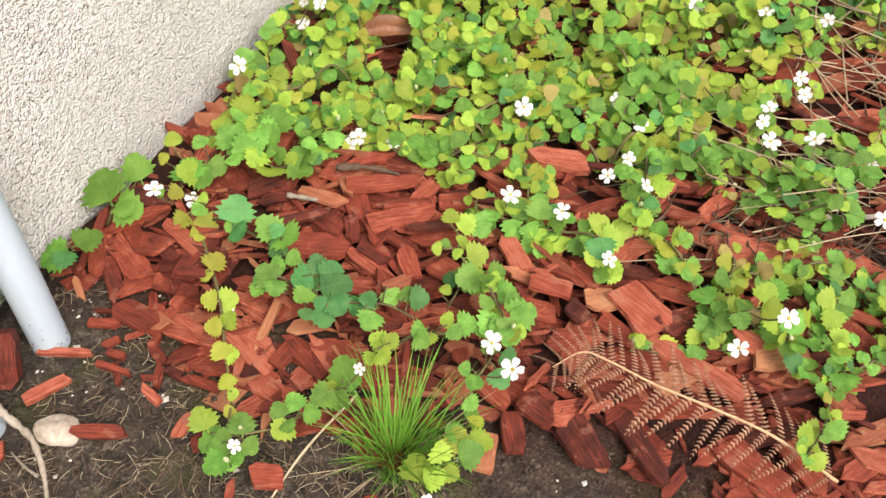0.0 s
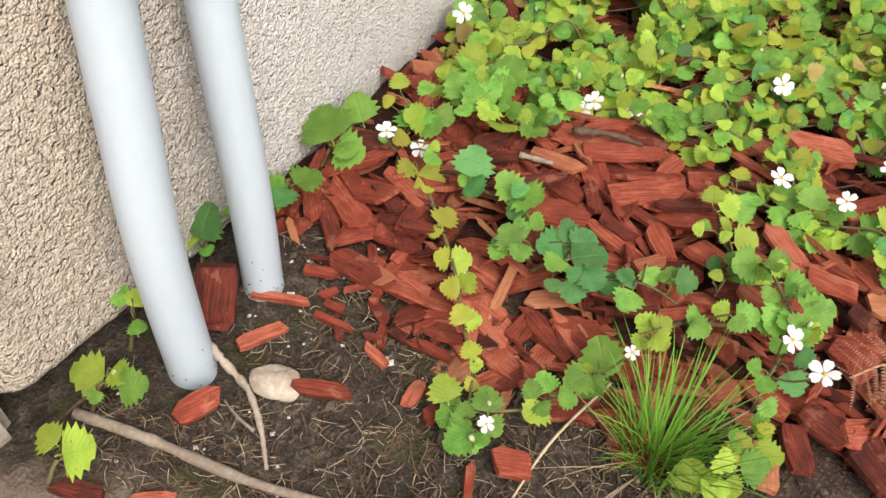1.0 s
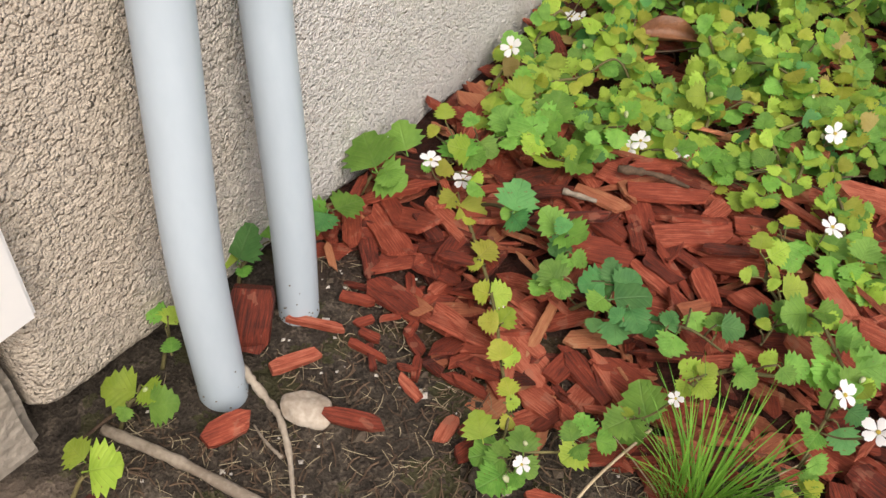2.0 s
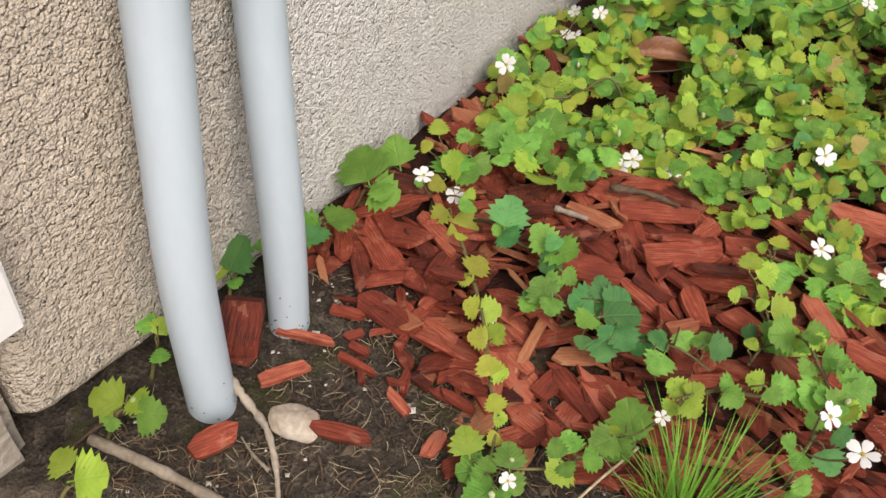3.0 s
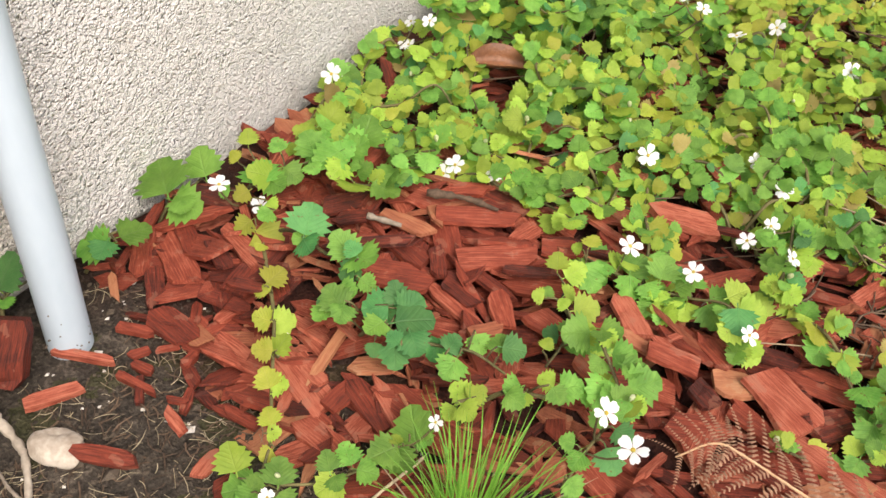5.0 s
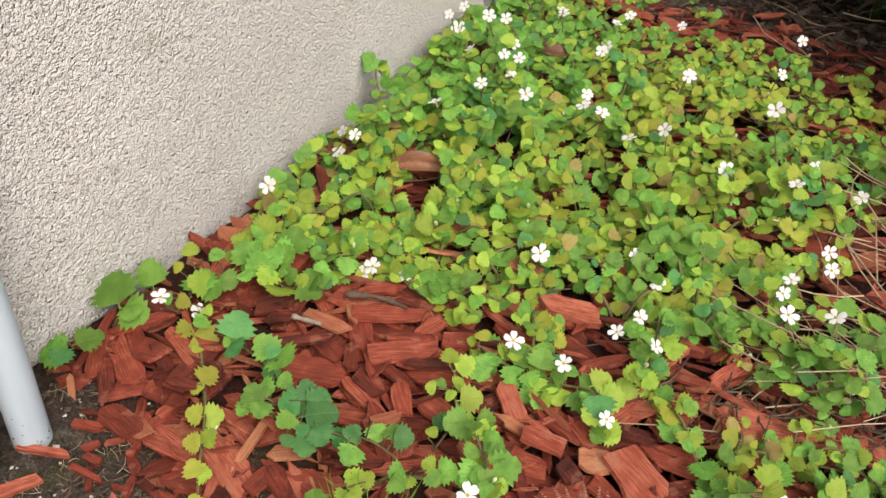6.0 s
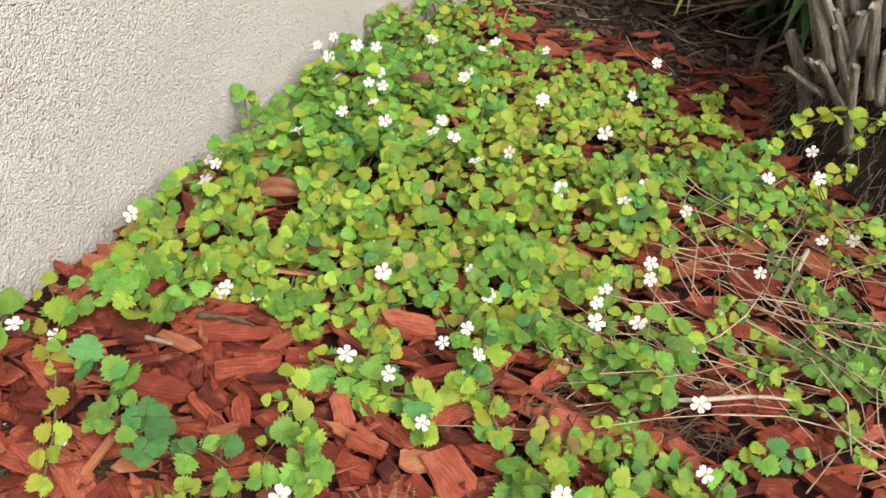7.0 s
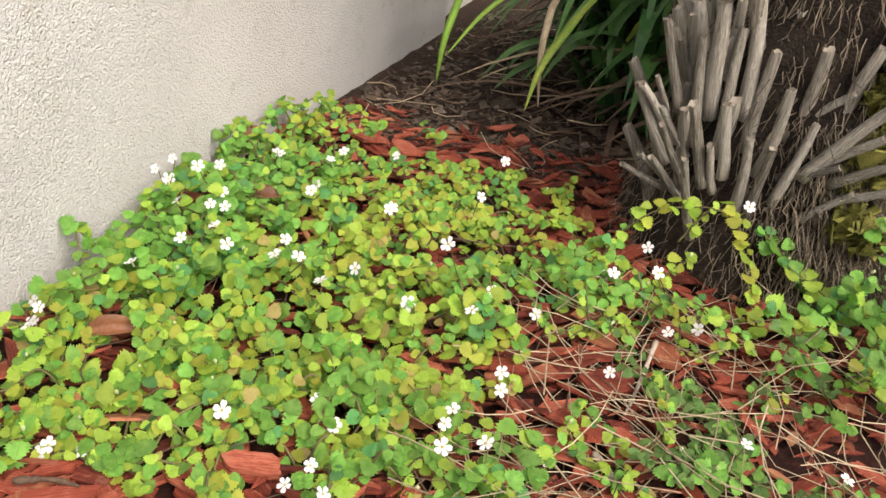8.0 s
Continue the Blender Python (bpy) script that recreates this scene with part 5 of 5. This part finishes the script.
# ---- cut trunk with old leaf stalks ----
STUBS_LOW = ((0.549, 0.995, 0.156, 0.509, 0.218, 6.9), (0.553, 0.995, 0.182, 0.519, 0.227, 6.8), (0.548, 0.995, 0.202, 0.535, 0.234, 5.4), (0.555, 0.995, 0.225, 0.532, 0.298, 6.7), (0.570, 0.995, 0.165, 0.547, 0.199, 6.2),
             (0.577, 0.955, 0.148, 0.549, 0.197, 6.6), (0.565, 0.955, 0.130, 0.533, 0.155, 5.4), (0.573, 0.955, 0.125, 0.546, 0.155, 6.1), (0.544, 0.955, 0.125, 0.517, 0.140, 5.4), (0.605, 0.955, 0.088, 0.578, 0.162, 6.8),
             (0.585, 0.995, 0.190, 0.569, 0.283, 9.5), (0.566, 1.040, 0.246, 0.562, 0.298, 7.7), (0.603, 0.955, 0.158, 0.581, 0.231, 8.6), (0.616, 0.955, 0.151, 0.606, 0.185, 6.7), (0.596, 0.995, 0.227, 0.583, 0.325, 10.7),
             (0.617, 0.995, 0.183, 0.605, 0.299, 8.8))
STUBS_HIGH = ((0.626, 0.955, 0.174, 0.619, 0.236, 7.9), (0.652, 0.955, 0.138, 0.645, 0.196, 8.7), (0.670, 0.955, 0.129, 0.670, 0.193, 6.7), (0.633, 0.995, 0.235, 0.621, 0.333, 10.7), (0.647, 0.995, 0.197, 0.639, 0.284, 8.8),
              (0.669, 0.955, 0.185, 0.677, 0.260, 7.2), (0.695, 0.955, 0.157, 0.702, 0.226, 8.0), (0.703, 0.995, 0.214, 0.734, 0.260, 6.9), (0.699, 0.995, 0.209, 0.698, 0.299, 9.5), (0.674, 1.040, 0.255, 0.670, 0.325, 11.2),
              (0.725, 0.955, 0.192, 0.756, 0.264, 8.7), (0.736, 0.995, 0.238, 0.745, 0.309, 9.6), (0.715, 0.955, 0.169, 0.742, 0.186, 5.4), (0.745, 0.955, 0.200, 0.774, 0.227, 7.4), (0.764, 0.955, 0.181, 0.784, 0.203, 6.8),
              (0.740, 0.955, 0.133, 0.759, 0.163, 6.2), (0.778, 0.955, 0.157, 0.799, 0.171, 6.2), (0.720, 1.040, 0.265, 0.715, 0.327, 9.9), (0.562, 1.040, 0.225, 0.547, 0.269, 7.0), (0.606, 1.040, 0.254, 0.599, 0.324, 9.0))


def cut_trunk(cx, cy):
    r = random.Random(31)
    root = empty("cut_fern_trunk", cx, cy, hill(cx, cy))
    z0 = hill(cx, cy) - 0.03
    rings, segs = 26, 56
    v, f = [], []

    def girth(h):
        return 0.150 - 0.05 * min(1.0, h / 0.5) + 0.02 * math.exp(-((h - 0.06) / 0.05) ** 2)

    def lean(h):
        return Vector((0.05 * h, 0.05 * h, 0))

    for i in range(rings + 1):
        h = 0.62 * i / rings
        for k in range(segs):
            a = 2 * math.pi * k / segs
            p = Vector((math.cos(a), math.sin(a), h * 4))
            q = girth(h) * (1 + 0.16 * noise.noise(p * 2.2) + 0.10 * noise.noise(p * 7))
            v.append(Vector((cx + q * math.cos(a), cy + q * math.sin(a), z0 + h)) + lean(h))
    for i in range(rings):
        for k in range(segs):
            k2 = (k + 1) % segs
            f.append((i * segs + k, i * segs + k2, (i + 1) * segs + k2, (i + 1) * segs + k))
    f.append(tuple(rings * segs + k for k in range(segs)))
    part("trunk", data_of("trunk", v, f, TRUNK), root, None, "dark fibrous trunk core")
    kinds = []
    for k in range(9):
        bend = r.uniform(-0.10, 0.16)
        pts = [(bend * s * s + 0.01 * math.sin(s * 6 + k), 0.015 * math.sin(s * 5 + k * 2), s) for s in [i / 7 for i in range(8)]]
        rad = [0.092 * (1.08 - 0.34 * i / 7) * (1 + 0.06 * r.uniform(-1, 1)) for i in range(8)]
        N = 14
        tv, tf = tube(pts, rad, N, False)
        flute = [r.uniform(0.84, 1.0) if i % 2 else r.uniform(0.97, 1.06) for i in range(N)]
        tv = [Vector(pts[i // N]).lerp(p, flute[i % N]) for i, p in enumerate(tv)]
        tv = [Vector((p.x, p.y * 0.82, p.z + (r.uniform(-0.014, 0.014) if i >= 7 * N else 0))) for i, p in enumerate(tv)]
        me = data_of("stalk", tv + [Vector(pts[0])], tf + [tuple(range(N))[::-1]], STALK)
        cv = [q + Vector((0, 0, 0)) for q in tv[-N:]]
        mid = sum(cv, Vector()) / N
        cap = data_of("cut_end", cv + [mid.lerp(q, 0.75) - Vector((0, 0, 0.012)) for q in cv] + [mid - Vector((0, 0, 0.03))],
                      [(i, (i + 1) % N, N + (i + 1) % N, N + i) for i in range(N)] + [(N + i, N + (i + 1) % N, 2 * N) for i in range(N)], STALK_CUT)
        kinds.append((me, cap))
    # stubs on the open side: foot, top and half width in millimetres
    for stubs in (STUBS_LOW, STUBS_HIGH):
        for x, y, z, x2, z2, half in stubs:
            at, top = Vector((x, y, z)), Vector((x2, y - 0.012, z2))
            d = (top - at).normalized()
            at -= d * 0.035
            w = half / 1000 / 0.100
            me, cap = kinds[r.randrange(9)]
            m = Matrix.Translation(at) @ d.to_track_quat("Z", "X").to_matrix().to_4x4() @ Matrix.Rotation(r.uniform(0, 6.283), 4, "Z") @ Matrix.Diagonal((w, w, (top - at).length, 1))
            s = part("stalk", me, root, m)
            c = new("cut_end", cap)
            c.parent = s
    # the rest all round and above
    for k in range(120):
        h = 0.06 + 0.46 * k / 120
        a = radians(-20) + radians(250) * ((k * 0.618034) % 1.0) if h < 0.36 else radians(360) * ((k * 0.618034) % 1.0)
        L = 0.035 + r.uniform(0.085, 0.165)
        q = girth(h) * 0.80
        at = Vector((cx + q * math.cos(a), cy + q * math.sin(a), z0 + h)) + lean(h)
        me, cap = kinds[r.randrange(9)]
        w = r.uniform(0.085, 0.125)
        m = Matrix.Translation(at) @ Matrix.Rotation(a, 4, "Z") @ Matrix.Rotation(radians(r.uniform(8, 26)), 4, "Y") @ Matrix.Rotation(r.uniform(-0.25, 0.25), 4, "X") @ Matrix.Diagonal((w, w, L, 1))
        s = part("stalk", me, root, m)
        c = new("cut_end", cap)
        c.parent = s
    fib = []
    for k in range(6000):
        h, a = (r.uniform(0.0, 0.24), r.gauss(-0.75, 0.42)) if k % 4 else (r.uniform(0.0, 0.45), r.uniform(-3.2, 0.0))
        q = girth(h) * r.uniform(0.98, 1.14)
        p0 = Vector((cx + q * math.cos(a), cy + q * math.sin(a), z0 + h + 0.03)) + lean(h)
        d = Vector((math.cos(a) * 0.35 + r.gauss(0, 0.2), math.sin(a) * 0.35 + r.gauss(0, 0.2), -0.9 + r.gauss(0, 0.25))).normalized()
        L = r.uniform(0.012, 0.04)
        p2 = p0 + d * L
        p1 = (p0 + p2) / 2 + Vector((r.gauss(0, 0.004), r.gauss(0, 0.004), r.gauss(0, 0.004)))
        fib.append(tube([p0, p1, p2], [0.0007, 0.0007, 0.0004], 3, False))
    tagged(part("fibre_mat", data_of("fibre_mat", *join(fib), FIBRE), root, None, "matted brown root fibres"), kind="stuff")
    tufts = []
    for k in range(2600):
        h, a = r.uniform(0.14, 0.48), r.uniform(-1.25, -0.25)
        q = girth(h) * r.uniform(1.0, 1.38)
        c = Vector((cx + q * math.cos(a), cy + q * math.sin(a), z0 + h)) + lean(h)
        if noise.noise(c * 26) < 0.04:
            continue
        s = r.uniform(0.004, 0.011)
        bv = [c + Vector((r.gauss(0, s), r.gauss(0, s), r.gauss(0, s))) for _ in range(5)]
        tufts.append((bv, [(0, 1, 2), (0, 2, 3), (0, 3, 4), (1, 3, 4), (1, 2, 4)]))
    tagged(part("moss", data_of("moss", *join(tufts), MOSS), root, None, "yellow-green moss patches"), kind="stuff")
    tagged(root, "dead fern trunk bristling with grey cut leaf stalks", "tree stump")


cut_trunk(0.695, 1.100)


# ---- strap-leaved shrub behind the trunk ----
def strap_shrub(cx, cy, count, seed0, label, reach, arching=0):
    r = random.Random(seed0)
    root = empty("strap_leaf_shrub", cx, cy, hill(cx, cy))
    for k in range(count):
        a = r.uniform(0, 6.283)
        L = r.uniform(0.6, 1.0) * reach
        rise, out = r.uniform(0.4, 1.1) * L, r.uniform(0.3, 0.75) * L
        dry = r.random() < 0.30
        if dry:
            rise *= 0.35
        bx, by = cx + r.gauss(0, 0.05), cy + r.gauss(0, 0.05)
        # unseen high blades, added over the trunk only to shade it and the far ground
        if k >= count - arching:
            a, L, dry = r.uniform(-2.5, -0.7), r.uniform(1.25, 1.6), False
            rise, out = r.uniform(1.05, 1.3) * L, r.uniform(0.55, 1.0)
        elif by + math.sin(a) * out < 1.25:
            out *= 0.42
        n = 10
        v, f = [], []
        side = Vector((-math.sin(a), math.cos(a), 0))
        for i in range(n + 1):
            s = i / n
            w = (0.017 if not dry else 0.007) * min(1.0, reach / 0.85) * (1 - s ** 3) * (0.6 + 0.8 * min(1, s * 3)) + 0.0006
            c = Vector((bx + math.cos(a) * out * s, by + math.sin(a) * out * s, hill(cx, cy) + rise * (1.9 * s - 1.55 * s * s)))
            c.z = max(c.z, hill(c.x, c.y) + 0.006)
            if c.x < 0.03:
                c.x = 0.03
            v += [c - side * w, c + Vector((0, 0, -0.3 * w)), c + side * w]
        for i in range(n):
            q, t = i * 3, i * 3 + 3
            f += [(q, q + 1, t + 1, t), (q + 1, q + 2, t + 2, t + 1)]
        mat_ = (STRAW if r.random() < 0.25 else STRAW_DARK) if dry else (BLADE_YELLOW if r.random() < 0.06 else BLADE_GREEN)
        part("dry_blade" if dry else "blade", data_of("blade", v, f, mat_), root)
    tagged(root, label, "shrub")


def dry_skirt(cx, cy, reach, count, seed0):
    """The thick fringe of old blades that hangs round the shrub's foot."""
    r = random.Random(seed0)
    pieces = []
    for k in range(count):
        a, q = r.uniform(-3.6, 0.4), reach * r.uniform(0.55, 1.0)
        x, y = cx + q * math.cos(a), cy + q * math.sin(a)
        if x < 0.1:
            continue
        z, top = hill(x, y), r.uniform(0.15, 0.42)
        dx, dy = r.gauss(0, 0.07) - 0.05 * math.cos(a), r.gauss(0, 0.05) - 0.05 * math.sin(a)
        w = r.uniform(0.0008, 0.0030)
        pieces.append(tube([(x, y, z + 0.004), (x + dx * 0.3, y + dy * 0.3, z + top * 0.4), (x + dx, y + dy, z + top)], [w * 0.4, w, w * 0.8], 3, False))
    ob = new("dry_leaf_skirt", data_of("dry_leaf_skirt", *join(pieces), STRAW_DARK))
    tagged(ob, "fringe of dead brown blades hanging under the shrub", "litter", kind="stuff")


# the last 24 blades arch overhead out of view, added for their shade
strap_shrub(0.80, 1.72, 430, 61, "dense dark green strap-leaved shrub with dry hanging blades", 1.15, 24)
strap_shrub(1.30, 1.80, 110, 62, "strap-leaved shrub growing behind the cut trunk", 0.75)
strap_shrub(0.52, 2.02, 150, 63, "dark strap-leaved shrub beside the far wall", 0.75)
dry_skirt(0.52, 2.02, 0.22, 350, 66)
strap_shrub(0.54, 1.66, 230, 67, "low dark strap-leaved shrub over brown litter", 0.62)
dry_skirt(0.80, 1.70, 0.34, 900, 64)
dry_skirt(1.25, 1.70, 0.34, 300, 65)


def hanging_blade(points, width, material, label):
    pts = smooth_path(points, 5)
    v, f = [], []
    n = len(pts)
    for i, p in enumerate(pts):
        s = i / (n - 1)
        w = width * (1 - s ** 4) * (0.75 + 0.25 * math.sin(s * 3)) + 0.0006
        v += [p + Vector((-w, 0.3 * w, 0)), p + Vector((0, -0.25 * w, 0)), p + Vector((w, 0.3 * w, 0))]
    for i in range(n - 1):
        q, t = i * 3, i * 3 + 3
        f += [(q, q + 1, t + 1, t), (q + 1, q + 2, t + 2, t + 1)]
    ob = new("strap_leaf", data_of("strap_leaf", v, f, material))
    thick = ob.modifiers.new("thickness", "SOLIDIFY")
    thick.thickness = 0.0008
    tagged(ob, label, "leaf", "strap leaves")


hanging_blade([(0.230, 1.640, 0.300), (0.180, 1.540, 0.200), (0.164, 1.460, 0.107), (0.160, 1.430, 0.058), (0.158, 1.420, -0.003)], 0.0065, BLADE_LIGHT, "long green strap leaf hanging near the wall")
hanging_blade([(0.420, 1.680, 0.200), (0.330, 1.580, 0.185), (0.252, 1.520, 0.149), (0.210, 1.480, 0.110), (0.169, 1.430, 0.047)], 0.0060, BLADE_LIGHT, "arching green strap leaf near the wall")
hanging_blade([(0.470, 1.580, 0.250), (0.402, 1.460, 0.181), (0.373, 1.400, 0.134), (0.351, 1.340, 0.086), (0.345, 1.290, 0.033)], 0.0075, BLADE_YELLOW, "yellowing strap leaf hanging over the mulch")
hanging_blade([(0.400, 1.500, 0.300), (0.350, 1.420, 0.190), (0.343, 1.390, 0.145), (0.346, 1.360, 0.093), (0.357, 1.350, 0.020)], 0.0055, STRAW, "dry brown strap leaf hanging down")


# ---- loose litter ----
def litter(name, label, count, region, length, radius, material, seed0, high=0.006, rise=0.15, keep=None):
    r = random.Random(seed0)
    pieces = []
    while len(pieces) < count:
        x, y = r.uniform(region[0], region[1]), r.uniform(region[2], region[3])
        if keep is not None and not keep(x, y, r):
            continue
        L, a = r.uniform(*length), r.uniform(0, 6.283)
        bend = r.gauss(0, 0.5)
        pts = []
        z0, up = r.uniform(0.0005, high), r.gauss(0, rise)
        for i in range(4):
            s = i / 3 - 0.5
            px, py = x + L * s * math.cos(a + bend * s), y + L * s * math.sin(a + bend * s)
            if px < 0.012:
                break
            pts.append((px, py, max(hill(px, py) + 0.0004, hill(x, y) + z0 + up * L * s)))
        if len(pts) < 4:
            continue
        q = radius * r.uniform(0.6, 1.3)
        pieces.append(tube(pts, [q, q, q * 0.9, q * 0.6], 4, False))
    tagged(new(name, data_of(name, *join(pieces), material)), label, "litter", kind="stuff")


def on_soil(x, y, r):
    return clear_of_pipes(x, y) and (y < 0.225 + 0.02 * r.random()) and y > 0.035 + 0.40 * x - 0.03 * r.random()


litter("root_litter", "fine pale roots and needles strewn on soil", 700, (0.02, 0.30, 0.04, 0.24), (0.003, 0.014), 0.00022, PALE_ROOT, 71, 0.003, 0.1, on_soil)
litter("dark_litter", "fine dark needles and rootlets on soil", 900, (0.02, 0.30, 0.04, 0.24), (0.004, 0.014), 0.00045, STRAW_DARK, 72, 0.003, 0.1, on_soil)
litter("dry_stems", "tangle of thin dry straw stems over the mulch", 270, (0.38, 0.82, 0.50, 0.88), (0.06, 0.18), 0.00070, STRAW, 73, 0.045, 0.12,
       lambda x, y, r: abs(y - (0.36 + 0.36 * x + 0.0)) < 0.06 or (x > 0.46 and r.random() < 0.8))
litter("old_stems", "dark dead stems tangled beneath the foliage", 240, (0.05, 0.60, 0.44, 1.05), (0.03, 0.10), 0.0008, STRAW_DARK, 74, 0.03, 0.15)
litter("matted_stems", "matted dark dead stems at the carpet's edge", 170, (0.34, 0.58, 0.40, 0.54), (0.015, 0.06), 0.0007, STRAW_DARK, 75, 0.02, 0.15,
       lambda x, y, r: abs(y - (0.29 + 0.37 * x)) < 0.022)
litter("far_litter", "brown twigs and dead stems beyond the mulch", 600, (0.03, 1.10, 1.18, 2.2), (0.02, 0.12), 0.0012, STRAW_DARK, 76, 0.012, 0.08)
litter("far_straw", "pale dry stems beyond the mulch", 90, (0.05, 1.00, 1.10, 2.0), (0.03, 0.16), 0.0011, STRAW, 77, 0.03, 0.12)


def crumbs(name, label, count, region, size, material, seed0, keep=None):
    r = random.Random(seed0)
    pieces = []
    while len(pieces) < count:
        x, y = r.uniform(region[0], region[1]), r.uniform(region[2], region[3])
        if keep is not None and not keep(x, y, r):
            continue
        s = size * r.lognormvariate(0, 0.45)
        c = Vector((x, y, hill(x, y) + 0.25 * s))
        v = [c + Vector((dx * s * r.uniform(0.6, 1.2), dy * s * r.uniform(0.6, 1.2), dz * s * r.uniform(0.5, 0.9))) for dx, dy, dz in ((1, 0, 0), (0.2, 1, 0), (-1, 0.2, 0), (-0.1, -1, 0), (0.1, 0, 1), (0, 0.1, -1))]
        pieces.append((v, [(0, 1, 4), (1, 2, 4), (2, 3, 4), (3, 0, 4), (1, 0, 5), (2, 1, 5), (3, 2, 5), (0, 3, 5)]))
    tagged(new(name, data_of(name, *join(pieces), material, False)), label, "litter", kind="stuff")


crumbs("soil_crumbs", "loose dark soil crumbs", 7500, (0.015, 0.62, 0.02, 0.26), 0.0010, SOIL_CRUMB, 81, lambda x, y, r: y > 0.030 + 0.40 * x + 0.015 * r.random() or x > 0.3)
crumbs("pale_grit", "pale grit and tiny stones on soil", 160, (0.02, 0.62, 0.03, 0.26), 0.0013, PEBBLE, 82)
crumbs("far_gravel", "grey brown gravel and debris by the far wall", 900, (0.02, 0.8, 1.25, 2.4), 0.0040, GRAVEL, 83, lambda x, y, r: r.random() < 0.35 + 0.5 * (x < 0.4))
crumbs("far_crumbs", "dark debris beyond the mulch", 2200, (0.02, 1.1, 1.15, 2.4), 0.006, SOIL_CRUMB, 84)


def old_mulch():
    """Faded brown bark scraps past the end of the red mulch."""
    r = random.Random(91)
    verts, faces, grain = [], [], []
    for k in range(1300):
        x, y = r.uniform(0.03, 1.05), 1.2 + 1.1 * r.random() ** 1.3
        v, f, g = CHIP_KINDS[r.randrange(len(CHIP_KINDS))]
        m = Matrix.LocRotScale((x, y, hill(x, y) + r.uniform(0.001, 0.007)), Euler((r.gauss(0, 0.25), r.gauss(0, 0.25), r.uniform(0, 6.283))), Vector((1, 1, 1)) * r.uniform(0.25, 0.7))
        o = len(verts)
        verts += [m @ Vector(q) for q in v]
        faces += [tuple(i + o for i in face) for face in f]
        grain += g
    ob = new("bark_litter", with_grain(data_of("bark_litter", verts, faces, OLD_BARK, False), grain))
    tagged(ob, "faded brown bark scraps and debris on soil", "litter", kind="stuff")


old_mulch()
